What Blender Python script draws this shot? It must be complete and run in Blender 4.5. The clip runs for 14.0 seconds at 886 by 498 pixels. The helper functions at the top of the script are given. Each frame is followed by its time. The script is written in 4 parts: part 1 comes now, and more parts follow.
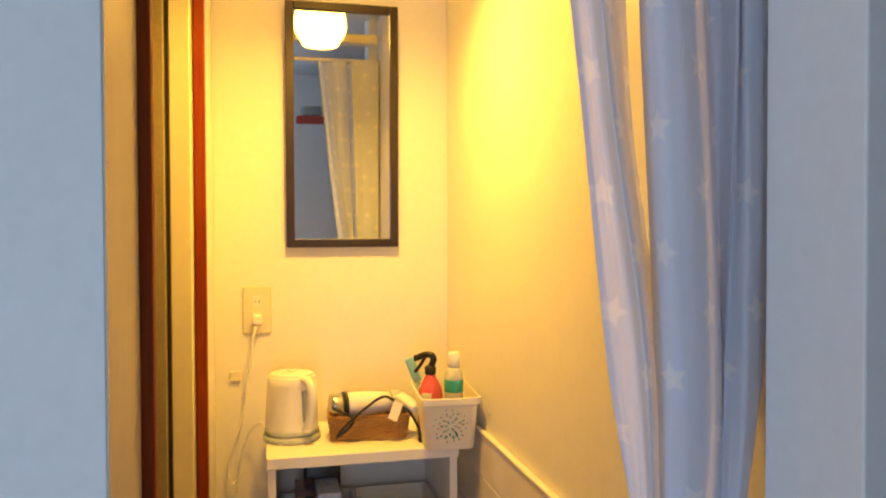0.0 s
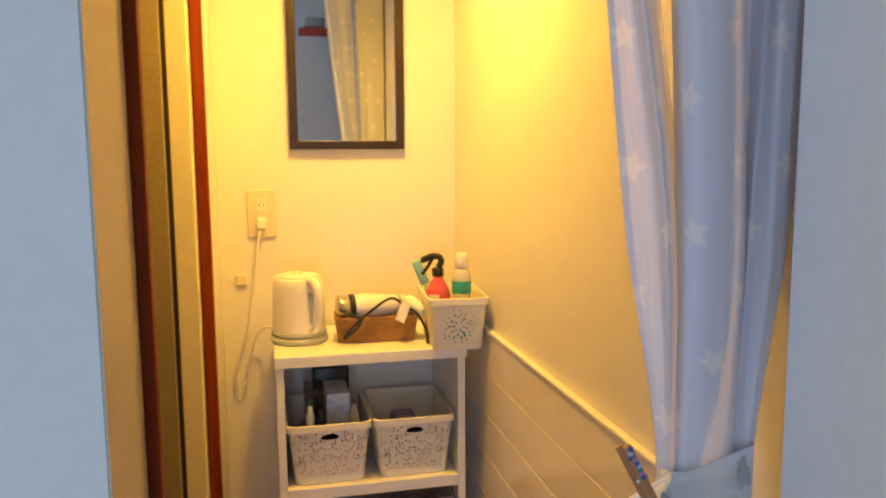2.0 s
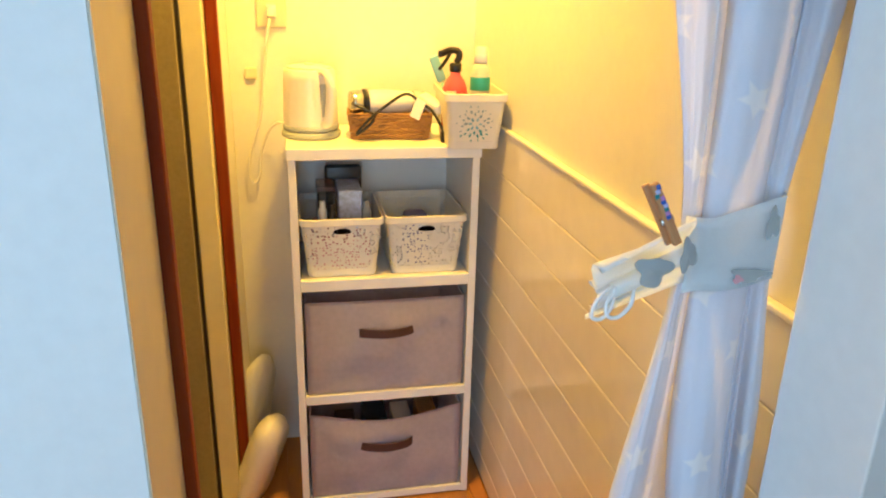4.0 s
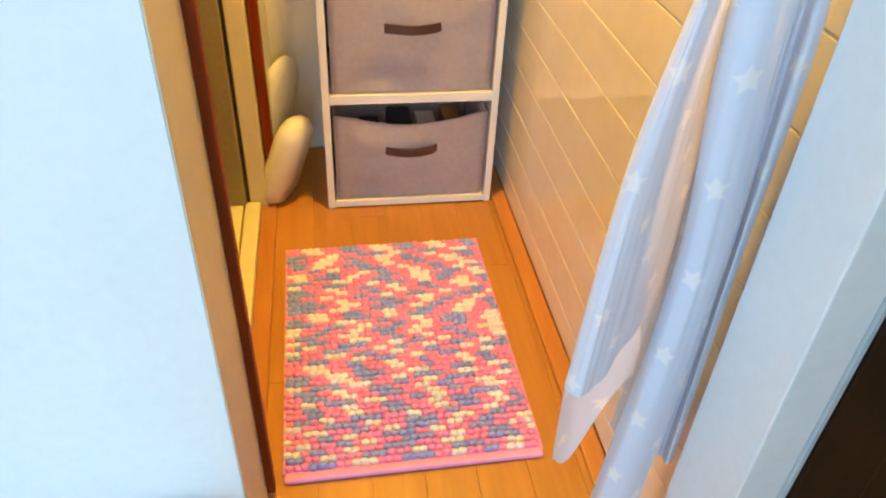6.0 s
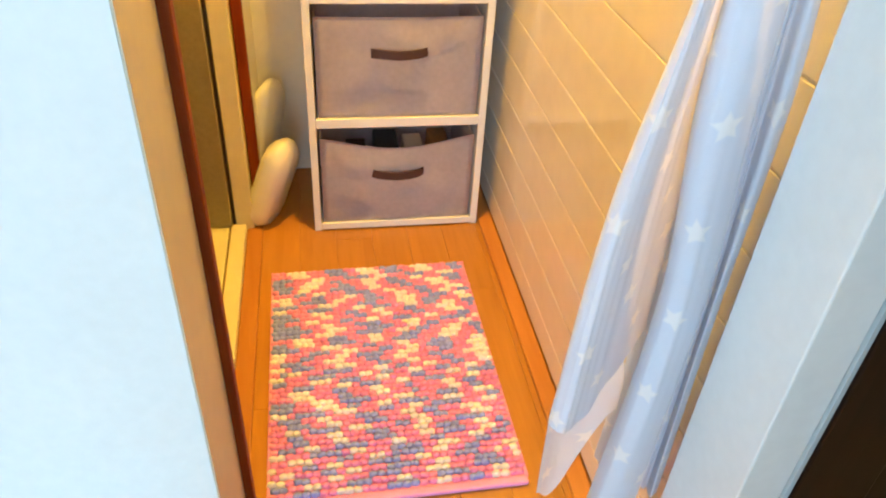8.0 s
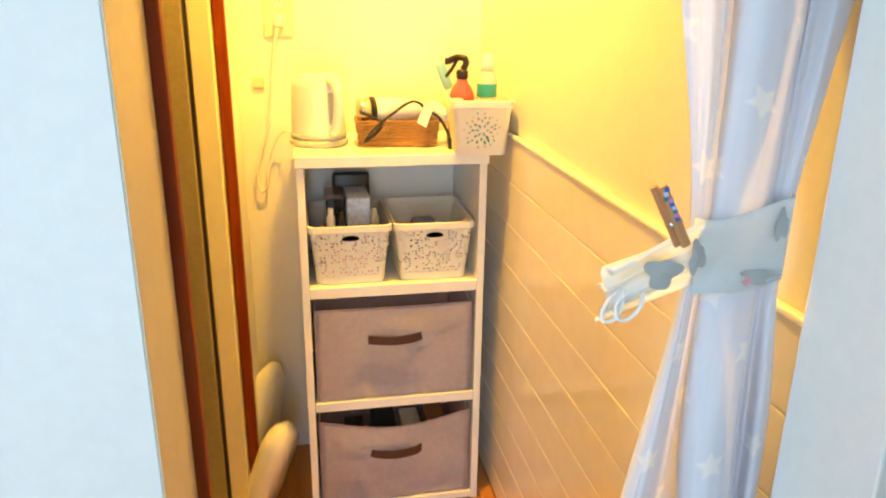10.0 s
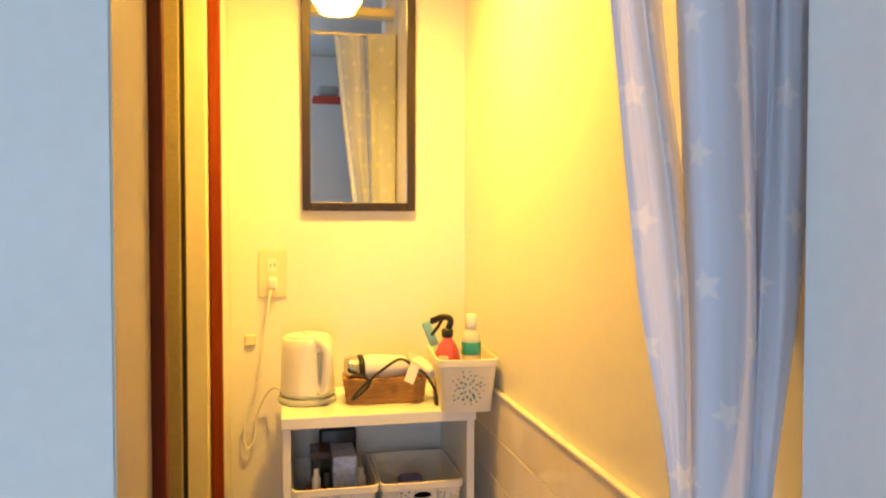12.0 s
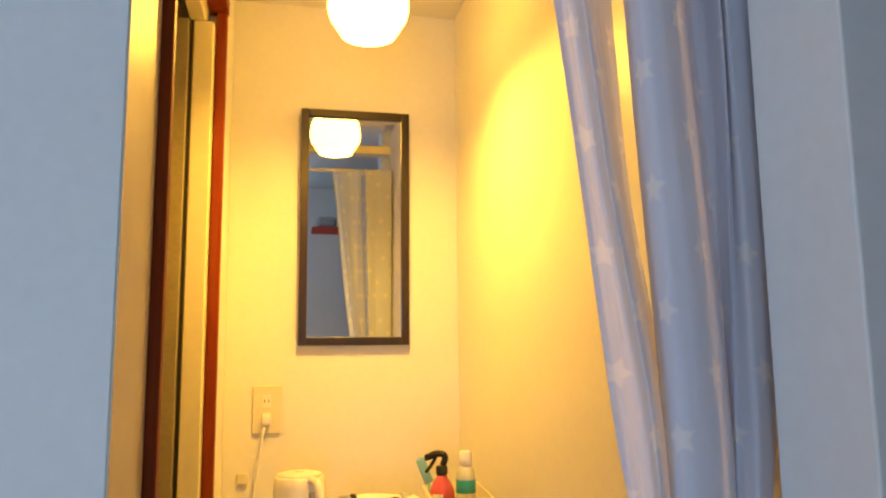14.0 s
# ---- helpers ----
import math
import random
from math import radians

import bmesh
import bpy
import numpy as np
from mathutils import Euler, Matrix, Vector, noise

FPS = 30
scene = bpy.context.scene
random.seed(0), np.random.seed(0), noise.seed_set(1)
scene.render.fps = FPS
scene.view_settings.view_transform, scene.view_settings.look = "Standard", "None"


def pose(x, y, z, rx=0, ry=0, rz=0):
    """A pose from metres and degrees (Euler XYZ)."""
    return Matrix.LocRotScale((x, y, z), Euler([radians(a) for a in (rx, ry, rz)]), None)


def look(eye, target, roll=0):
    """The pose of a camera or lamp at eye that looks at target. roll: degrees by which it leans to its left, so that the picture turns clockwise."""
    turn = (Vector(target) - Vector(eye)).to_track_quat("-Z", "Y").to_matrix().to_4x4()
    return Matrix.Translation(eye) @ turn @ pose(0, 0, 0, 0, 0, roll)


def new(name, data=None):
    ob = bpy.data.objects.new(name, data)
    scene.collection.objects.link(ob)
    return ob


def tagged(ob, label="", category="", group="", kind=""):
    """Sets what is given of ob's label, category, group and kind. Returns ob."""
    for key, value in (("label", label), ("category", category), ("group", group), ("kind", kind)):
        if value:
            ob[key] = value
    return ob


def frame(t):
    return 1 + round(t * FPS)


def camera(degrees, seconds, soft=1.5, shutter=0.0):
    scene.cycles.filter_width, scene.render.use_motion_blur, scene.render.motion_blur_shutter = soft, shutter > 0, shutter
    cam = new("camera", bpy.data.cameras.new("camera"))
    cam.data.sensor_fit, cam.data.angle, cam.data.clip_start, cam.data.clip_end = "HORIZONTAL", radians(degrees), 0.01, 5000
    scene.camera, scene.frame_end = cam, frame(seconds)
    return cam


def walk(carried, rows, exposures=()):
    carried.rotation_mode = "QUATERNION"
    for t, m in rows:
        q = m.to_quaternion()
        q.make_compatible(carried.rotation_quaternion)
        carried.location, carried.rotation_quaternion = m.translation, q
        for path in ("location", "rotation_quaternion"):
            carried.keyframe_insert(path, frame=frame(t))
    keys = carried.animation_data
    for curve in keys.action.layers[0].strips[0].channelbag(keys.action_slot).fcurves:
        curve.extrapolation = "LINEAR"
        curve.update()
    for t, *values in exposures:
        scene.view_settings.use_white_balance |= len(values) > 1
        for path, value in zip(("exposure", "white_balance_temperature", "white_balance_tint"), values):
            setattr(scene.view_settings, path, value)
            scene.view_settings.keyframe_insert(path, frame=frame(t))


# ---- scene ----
cam = camera(61.9, 14.0, soft=2.1)
PATH = [
    (0, (0.007, -1.621, 1.394), (0.465, 0.326, 1.352), -0.2),
    (0.5, (0.005, -1.618, 1.387), (0.475, 0.324, 1.316), -0.5),
    (1, (0.005, -1.608, 1.366), (0.481, 0.329, 1.224), -0.5),
    (1.5, (0.01, -1.594, 1.35), (0.456, 0.345, 1.151), -0.7),
    (2, (0.014, -1.587, 1.329), (0.449, 0.351, 1.092), -0.4),
    (4.5, (0.014, -1.559, 1.211), (0.383, 0.225, 0.386), 1.8),
    (5, (0.015, -1.554, 1.18), (0.363, 0.151, 0.194), 2.1),
    (5.5, (0.014, -1.567, 1.129), (0.326, 0.069, 0.022), 2.5),
    (6, (0.018, -1.582, 1.089), (0.298, -0.023, -0.133), 2.9),
    (6.5, (0.02, -1.584, 1.073), (0.3, -0.072, -0.205), 3.9),
    (7, (0.026, -1.577, 1.076), (0.316, -0.074, -0.212), 4.2),
    (9.5, (0.016, -1.564, 1.205), (0.368, 0.232, 0.4), 1.3),
    (10, (0.011, -1.57, 1.234), (0.378, 0.287, 0.591), 0.8),
    (10.5, (0.009, -1.574, 1.26), (0.394, 0.329, 0.78), 0.8),
    (11, (0.006, -1.582, 1.282), (0.396, 0.354, 0.966), 0.2),
    (11.5, (0.007, -1.587, 1.299), (0.416, 0.364, 1.128), 0.2),
    (12, (0.009, -1.593, 1.316), (0.425, 0.362, 1.259), 0.0),
    (12.5, (0.01, -1.608, 1.328), (0.422, 0.347, 1.418), -0.1),
    (13, (0.012, -1.62, 1.341), (0.433, 0.326, 1.529), -0.3),
    (13.5, (0.011, -1.63, 1.343), (0.431, 0.311, 1.578), -0.3),
    (14, (0.014, -1.633, 1.345), (0.432, 0.304, 1.616), -0.6),
]
EXPOSURES = [(0.0, -0.07, 6400, 24), (2.0, -0.07, 6400, 24), (4.5, 0.93, 5950, 11), (5.5, 1.06, 6050, 11), (6.5, 1.32, 6200, 10), (7.0, 1.32, 6250, 10), (9.5, 1.2, 6850, 12), (10.5, 1.0, 6750, 14), (11.5, 0.51, 6500, 17), (12.5, 0.15, 6400, 24), (14.0, -0.15, 6400, 24)]
walk(cam, [(t, look(eye, target, roll)) for t, eye, target, roll in PATH], EXPOSURES)
LAMP, LAMP_DOWN, WINDOW, SIDE_FILL = 16.5, 690.0, 9.6, 8.0    # glow of the globe's sides and of its open underside, watts of the rear window and of the added side fill
MIRROR_TILT, MIRROR_TURN = 1.0, 0.0
CURTAIN_Y = -1.005

# ---- light ----
world = bpy.data.worlds.new("world")
scene.world = world
world.use_nodes = True
wn = world.node_tree.nodes
sky = wn.new("ShaderNodeTexSky")
sky.sky_type = "NISHITA"
sky.sun_disc = False
sky.sun_elevation, sky.sun_rotation = radians(40), radians(200)
wn["Background"].inputs[1].default_value = 0.1
world.node_tree.links.new(sky.outputs[0], wn["Background"].inputs[0])


def area_lamp(name, m, sx, sy, watts, colour):
    d = bpy.data.lights.new(name, "AREA")
    d.shape, d.size, d.size_y, d.energy, d.color = "RECTANGLE", sx, sy, watts, colour
    ob = new(name, d)
    ob.matrix_world = m
    return ob


area_lamp("window_light", look((-0.28, -2.79, 0.94), (-0.25, -1.0, 0.94)), 0.50, 1.55, WINDOW, (0.50, 0.79, 1.0))
# Added fill from the unseen left side, brightens the wardrobe and the wall end.
area_lamp("side_fill_light", look((-1.59, -1.62, 1.78), (0.4, -1.62, 1.78)), 0.80, 0.80, SIDE_FILL, (0.56, 0.81, 1.0))


# ---- materials ----
def material(name, colour, rough=0.6, spread=0.08, scale=14.0, bump=0.0, bump_scale=120.0, metal=0.0, spec=0.5, coat=0.0, stretch=(1, 1, 1)):
    """A plain surface with two scales of tonal variation and fine relief."""
    m = bpy.data.materials.new(name)
    m.use_nodes = True
    nt = m.node_tree
    b = nt.nodes["Principled BSDF"]
    tc = nt.nodes.new("ShaderNodeTexCoord")
    mp = nt.nodes.new("ShaderNodeMapping")
    mp.inputs["Scale"].default_value = stretch
    nt.links.new(tc.outputs["Object"], mp.inputs[0])
    big, fine = nt.nodes.new("ShaderNodeTexNoise"), nt.nodes.new("ShaderNodeTexNoise")
    big.inputs["Scale"].default_value, fine.inputs["Scale"].default_value = scale * 0.25, scale * 3
    big.inputs["Detail"].default_value = fine.inputs["Detail"].default_value = 3
    for n in (big, fine):
        nt.links.new(mp.outputs[0], n.inputs["Vector"])
    mix = nt.nodes.new("ShaderNodeMath")
    mix.operation = "ADD"
    nt.links.new(big.outputs["Fac"], mix.inputs[0])
    nt.links.new(fine.outputs["Fac"], mix.inputs[1])
    ramp = nt.nodes.new("ShaderNodeMapRange")
    ramp.inputs["From Min"].default_value, ramp.inputs["From Max"].default_value = 0.6, 1.4
    ramp.inputs["To Min"].default_value, ramp.inputs["To Max"].default_value = 1 - spread, 1 + spread
    nt.links.new(mix.outputs[0], ramp.inputs[0])
    mul = nt.nodes.new("ShaderNodeVectorMath")
    mul.operation = "SCALE"
    mul.inputs[0].default_value = colour
    nt.links.new(ramp.outputs[0], mul.inputs["Scale"])
    nt.links.new(mul.outputs[0], b.inputs["Base Color"])
    b.inputs["Roughness"].default_value, b.inputs["Metallic"].default_value = rough, metal
    b.inputs["Specular IOR Level"].default_value, b.inputs["Coat Weight"].default_value = spec, coat
    b.inputs["Coat Roughness"].default_value = 0.12
    if bump:
        bn, bt = nt.nodes.new("ShaderNodeBump"), nt.nodes.new("ShaderNodeTexNoise")
        bt.inputs["Scale"].default_value = bump_scale
        bt.inputs["Detail"].default_value = 4
        nt.links.new(mp.outputs[0], bt.inputs["Vector"])
        nt.links.new(bt.outputs["Fac"], bn.inputs["Height"])
        bn.inputs["Strength"].default_value, bn.inputs["Distance"].default_value = bump, 0.002
        nt.links.new(bn.outputs[0], b.inputs["Normal"])
    return m


def wood(name, dark, light, rough=0.35, along="y", scale=9.0, coat=0.0, vary=0.12, spec=0.5):
    """Stained wood: stretched grain, tone from piece to piece."""
    m = bpy.data.materials.new(name)
    m.use_nodes = True
    nt = m.node_tree
    b = nt.nodes["Principled BSDF"]
    tc, mp, info = nt.nodes.new("ShaderNodeTexCoord"), nt.nodes.new("ShaderNodeMapping"), nt.nodes.new("ShaderNodeObjectInfo")
    mp.inputs["Scale"].default_value = (8, 0.6, 8) if along == "y" else (8, 8, 0.6)
    nt.links.new(tc.outputs["Object"], mp.inputs[0])
    off = nt.nodes.new("ShaderNodeVectorMath")
    nt.links.new(mp.outputs[0], off.inputs[0])
    nt.links.new(info.outputs["Random"], off.inputs[1])
    n = nt.nodes.new("ShaderNodeTexNoise")
    n.inputs["Scale"].default_value, n.inputs["Detail"].default_value, n.inputs["Distortion"].default_value = scale, 6, 0.6
    nt.links.new(off.outputs[0], n.inputs["Vector"])
    r = nt.nodes.new("ShaderNodeValToRGB")
    r.color_ramp.elements[0].position, r.color_ramp.elements[1].position = 0.3, 0.72
    r.color_ramp.elements[0].color, r.color_ramp.elements[1].color = (*dark, 1), (*light, 1)
    nt.links.new(n.outputs["Fac"], r.inputs[0])
    mr = nt.nodes.new("ShaderNodeMapRange")
    mr.inputs["To Min"].default_value, mr.inputs["To Max"].default_value = 1 - vary, 1 + vary
    nt.links.new(info.outputs["Random"], mr.inputs[0])
    mul = nt.nodes.new("ShaderNodeVectorMath")
    mul.operation = "SCALE"
    nt.links.new(r.outputs[0], mul.inputs[0])
    nt.links.new(mr.outputs[0], mul.inputs["Scale"])
    nt.links.new(mul.outputs[0], b.inputs["Base Color"])
    b.inputs["Roughness"].default_value, b.inputs["Coat Weight"].default_value = rough, coat
    b.inputs["Specular IOR Level"].default_value = spec
    bn = nt.nodes.new("ShaderNodeBump")
    bn.inputs["Strength"].default_value, bn.inputs["Distance"].default_value = 0.15, 0.001
    nt.links.new(n.outputs["Fac"], bn.inputs["Height"])
    nt.links.new(bn.outputs[0], b.inputs["Normal"])
    return m


def glow(name, colour, strength):
    m = bpy.data.materials.new(name)
    m.use_nodes = True
    b = m.node_tree.nodes["Principled BSDF"]
    b.inputs["Base Color"].default_value = (0.9, 0.9, 0.88, 1)
    b.inputs["Emission Color"].default_value = (*colour, 1)
    b.inputs["Emission Strength"].default_value = strength
    return m


def clear(name, colour, rough=0.05, ior=1.45, weight=1.0):
    m = bpy.data.materials.new(name)
    m.use_nodes = True
    b = m.node_tree.nodes["Principled BSDF"]
    b.inputs["Base Color"].default_value = (*colour, 1)
    b.inputs["Roughness"].default_value, b.inputs["IOR"].default_value = rough, ior
    b.inputs["Transmission Weight"].default_value = weight
    return m


def star_cloth(name, colour, star):
    """Thin printed cloth: staggered five-pointed stars over the cloth's own metres (UV), letting some light through."""
    m = bpy.data.materials.new(name)
    m.use_nodes = True
    nt = m.node_tree
    nt.nodes.remove(nt.nodes["Principled BSDF"])
    out = nt.nodes["Material Output"]

    def mth(op, a, b=None, c=None):
        n = nt.nodes.new("ShaderNodeMath")
        n.operation = op
        for i, v in enumerate((a, b, c)):
            if v is None:
                continue
            if isinstance(v, (int, float)):
                n.inputs[i].default_value = v
            else:
                nt.links.new(v, n.inputs[i])
        return n.outputs[0]

    uv, sep = nt.nodes.new("ShaderNodeTexCoord"), nt.nodes.new("ShaderNodeSeparateXYZ")
    nt.links.new(uv.outputs["UV"], sep.inputs[0])
    cu, cv = mth("DIVIDE", sep.outputs[0], 0.104), mth("DIVIDE", sep.outputs[1], 0.054)
    row = mth("FLOOR", cv)
    cu = mth("ADD", cu, mth("MULTIPLY", mth("PINGPONG", row, 1.0), 0.5))
    col = mth("FLOOR", cu)
    fx = mth("MULTIPLY", mth("SUBTRACT", mth("FRACT", cu), 0.5), 0.104)
    fy = mth("MULTIPLY", mth("SUBTRACT", mth("FRACT", cv), 0.5), 0.054)
    rr = mth("SQRT", mth("ADD", mth("MULTIPLY", fx, fx), mth("MULTIPLY", fy, fy)))
    an = mth("ADD", mth("ARCTAN2", fx, fy), mth("MULTIPLY", mth("SINE", mth("ADD", mth("MULTIPLY", col, 4.1), mth("MULTIPLY", row, 2.3))), 0.35))
    k = 2 * math.pi / 5
    sect = mth("ABSOLUTE", mth("SUBTRACT", mth("MULTIPLY", mth("FRACT", mth("ADD", mth("DIVIDE", an, k), 0.5)), k), k / 2))
    R, ri = 0.0150, 0.0076
    ax, ay = ri * math.cos(k / 2) - R, ri * math.sin(k / 2)
    ln = math.hypot(ax, ay)
    nx, ny = ay / ln, -ax / ln
    dist = mth("SUBTRACT", mth("MULTIPLY", rr, mth("ADD", mth("MULTIPLY", mth("COSINE", sect), nx), mth("MULTIPLY", mth("SINE", sect), ny))), nx * R)
    fac = nt.nodes.new("ShaderNodeMapRange")
    fac.inputs["From Min"].default_value, fac.inputs["From Max"].default_value = 0.0012, -0.0012
    nt.links.new(dist, fac.inputs[0])
    weave = nt.nodes.new("ShaderNodeTexNoise")
    weave.inputs["Scale"].default_value = 900
    nt.links.new(uv.outputs["UV"], weave.inputs["Vector"])
    blot = nt.nodes.new("ShaderNodeTexNoise")
    blot.inputs["Scale"].default_value = 9
    nt.links.new(uv.outputs["UV"], blot.inputs["Vector"])
    mixc = nt.nodes.new("ShaderNodeMix")
    mixc.data_type = "RGBA"
    mixc.inputs[6].default_value, mixc.inputs[7].default_value = (*colour, 1), (*star, 1)
    nt.links.new(fac.outputs[0], mixc.inputs[0])
    tone = mth("ADD", 0.9, mth("MULTIPLY", mth("ADD", weave.outputs["Fac"], blot.outputs["Fac"]), 0.1))
    sc = nt.nodes.new("ShaderNodeVectorMath")
    sc.operation = "SCALE"
    nt.links.new(mixc.outputs[2], sc.inputs[0])
    nt.links.new(tone, sc.inputs["Scale"])
    dif, tr, ms = nt.nodes.new("ShaderNodeBsdfDiffuse"), nt.nodes.new("ShaderNodeBsdfTranslucent"), nt.nodes.new("ShaderNodeMixShader")
    nt.links.new(sc.outputs[0], dif.inputs[0])
    through_light = nt.nodes.new("ShaderNodeMix")      # the unprinted back lets warm light pass, the white stars more
    through_light.data_type = "RGBA"
    through_light.inputs[6].default_value, through_light.inputs[7].default_value = (0.76, 0.70, 0.63, 1), (0.89, 0.81, 0.71, 1)
    nt.links.new(fac.outputs[0], through_light.inputs[0])
    nt.links.new(through_light.outputs[2], tr.inputs[0])
    ms.inputs[0].default_value = 0.34
    nt.links.new(dif.outputs[0], ms.inputs[1])
    nt.links.new(tr.outputs[0], ms.inputs[2])
    nt.links.new(ms.outputs[0], out.inputs[0])
    return m


def lace_plastic(name, colour, cell):
    """Moulded plastic wall, pierced with small holes in a flower-like lattice."""
    m = bpy.data.materials.new(name)
    m.use_nodes = True
    nt = m.node_tree
    b = nt.nodes["Principled BSDF"]
    b.inputs["Base Color"].default_value = (*colour, 1)
    b.inputs["Roughness"].default_value = 0.4
    uv = nt.nodes.new("ShaderNodeTexCoord")
    vo = nt.nodes.new("ShaderNodeTexVoronoi")
    vo.inputs["Scale"].default_value = 1 / cell
    vo.inputs["Randomness"].default_value = 0.55
    nt.links.new(uv.outputs["UV"], vo.inputs["Vector"])
    lt = nt.nodes.new("ShaderNodeMath")
    lt.operation = "GREATER_THAN"
    lt.inputs[1].default_value = 0.32
    nt.links.new(vo.outputs["Distance"], lt.inputs[0])
    nt.links.new(lt.outputs[0], b.inputs["Alpha"])
    return m


WALL = material("wallpaper", (0.80, 0.785, 0.74), 0.42, 0.03, 20, 0.07, 260, spec=0.5)
ROOMWALL = material("room_wallpaper", (0.75, 0.755, 0.745), 0.5, 0.04, 20, 0.07, 260, spec=0.4)
CEIL = material("ceiling_board", (0.78, 0.77, 0.74), 0.8, 0.03)
TILE = material("glazed_tile", (0.84, 0.80, 0.75), 0.12, 0.05, 8, 0.014, 14, spec=0.65)
GROUT = material("grout", (0.72, 0.68, 0.6), 0.8, 0.08)
CAP = material("tile_cap", (0.86, 0.84, 0.78), 0.25, 0.03)
FLOORW = wood("floor_wood", (0.39, 0.168, 0.025), (0.48, 0.218, 0.04), 0.30, "y", 6, vary=0.05)
CASING = wood("casing_wood", (0.18, 0.026, 0.004), (0.26, 0.055, 0.008), 0.5, "z", 7, spec=0.08)
SKIRT = wood("skirting_wood", (0.44, 0.17, 0.035), (0.52, 0.22, 0.05), 0.35, "y", 6)
DARKWOOD = wood("dark_wood", (0.012, 0.005, 0.003), (0.03, 0.011, 0.006), 0.3, "z", 8, 0.2)
CREAM = material("cream_door_frame", (0.72, 0.68, 0.47), 0.35, 0.05)
# Cream board, albedo lowered to imitate the weaker light on this side.
JAMB = material("cream_jamb_dimmed", (0.55, 0.48, 0.35), 0.45, 0.06, 12, 0.05, 80)
PANEL = material("frosted_panel", (0.28, 0.24, 0.14), 0.25, 0.12, 30, 0.3, 90)
RUBBER = material("black_rubber", (0.015, 0.012, 0.01), 0.6)
WHITEBOARD = material("white_melamine", (0.86, 0.85, 0.82), 0.32, 0.03, 10, 0.04, 60)
FABRIC = material("grey_fabric", (0.72, 0.64, 0.675), 0.9, 0.1, 24, 0.5, 700, spec=0.2)
STRAP = material("brown_leather", (0.07, 0.028, 0.02), 0.5, 0.2)
PLASTIC = material("white_plastic", (0.82, 0.81, 0.79), 0.28, 0.03)
BASKETC = material("ivory_plastic", (0.80, 0.77, 0.68), 0.4, 0.04)
LACE = lace_plastic("ivory_lace_plastic", (0.84, 0.81, 0.70), 0.0066)
LACEF = material("ivory_flower_plastic", (0.82, 0.78, 0.66), 0.4, 0.04)
WICKER = material("wicker", (0.36, 0.19, 0.06), 0.7, 0.3, 60, 0.8, 240, stretch=(1, 1, 3))
BLACK = material("black_plastic", (0.012, 0.012, 0.014), 0.35)
MIRROR = material("mirror_glass", (0.93, 0.94, 0.93), 0.015, 0.0, metal=1.0)
FRAMEW = wood("black_brown_frame", (0.012, 0.006, 0.004), (0.03, 0.015, 0.009), 0.4, "z", 10)
GLOBE = glow("lamp_globe", (1.0, 0.54, 0.055), LAMP)
BULB = glow("lamp_underside", (1.0, 0.54, 0.055), LAMP_DOWN)
STEEL = material("brushed_metal", (0.6, 0.6, 0.6), 0.25, 0.05, metal=1.0)
CLOTH = star_cloth("star_cloth", (0.75, 0.83, 0.99), (0.90, 0.93, 0.99))
BAND = material("pale_cotton", (0.93, 0.97, 0.99), 0.9, 0.04, 30, 0.12, 500, spec=0.2)
GREYPRINT = material("grey_print", (0.36, 0.38, 0.38), 0.9, 0.1, spec=0.2)
PINKPRINT = material("pink_print", (0.6, 0.32, 0.36), 0.9, 0.1, spec=0.2)
PIN = wood("clothes_peg_wood", (0.4, 0.17, 0.06), (0.55, 0.28, 0.12), 0.6, "z", 20)
RED = material("red_liquid_bottle", (0.66, 0.11, 0.14), 0.2)
TEAL = material("teal_label", (0.03, 0.36, 0.33), 0.4)
SKYBLUE = material("pale_blue_plastic", (0.25, 0.55, 0.62), 0.35)
MILKY = clear("milky_plastic", (0.86, 0.86, 0.80), 0.3, 1.4, 0.45)
SMOKY = clear("smoky_plastic", (0.62, 0.62, 0.66), 0.15)
WATERGAUGE = material("grey_translucent_plastic", (0.45, 0.5, 0.52), 0.25)
MATC = [material("coral_chenille", (0.92, 0.34, 0.68), 0.95, 0.2, 60, 0.8, 900, spec=0.1), material("slate_chenille", (0.34, 0.41, 0.92), 0.95, 0.2, 60, 0.8, 900, spec=0.1),
        material("cream_chenille", (0.95, 0.93, 0.99), 0.95, 0.15, 60, 0.8, 900, spec=0.1), material("white_chenille", (0.88, 0.87, 0.92), 0.95, 0.1, 60, 0.8, 900, spec=0.1)]
PINKHEM = material("pink_binding", (0.86, 0.36, 0.66), 0.9, 0.1, spec=0.2)
WARDROBE = material("grey_blue_laminate", (0.62, 0.68, 0.74), 0.5, 0.05)
REDBOX = material("red_card", (0.5, 0.07, 0.05), 0.6)


# ---- mesh helpers ----
def shade(me):
    me.polygons.foreach_set("use_smooth", [True] * len(me.polygons))


def part(name, bm, mat, parent=None, label="", smooth=False):
    """Links a bmesh as one mesh object under a thing or a part."""
    me = bpy.data.meshes.new(name)
    bmesh.ops.recalc_face_normals(bm, faces=bm.faces)
    bm.to_mesh(me)
    bm.free()
    for m in mat if isinstance(mat, list) else [mat]:
        me.materials.append(m)
    if smooth:
        shade(me)
    ob = new(name, me)
    ob.parent = parent
    return tagged(ob, label)


def thing(name, label, category, at=(0, 0, 0), rz=0.0, group="", kind=""):
    ob = new(name)
    ob.matrix_basis = pose(*at, 0, 0, rz)
    return tagged(ob, label, category, group, kind)


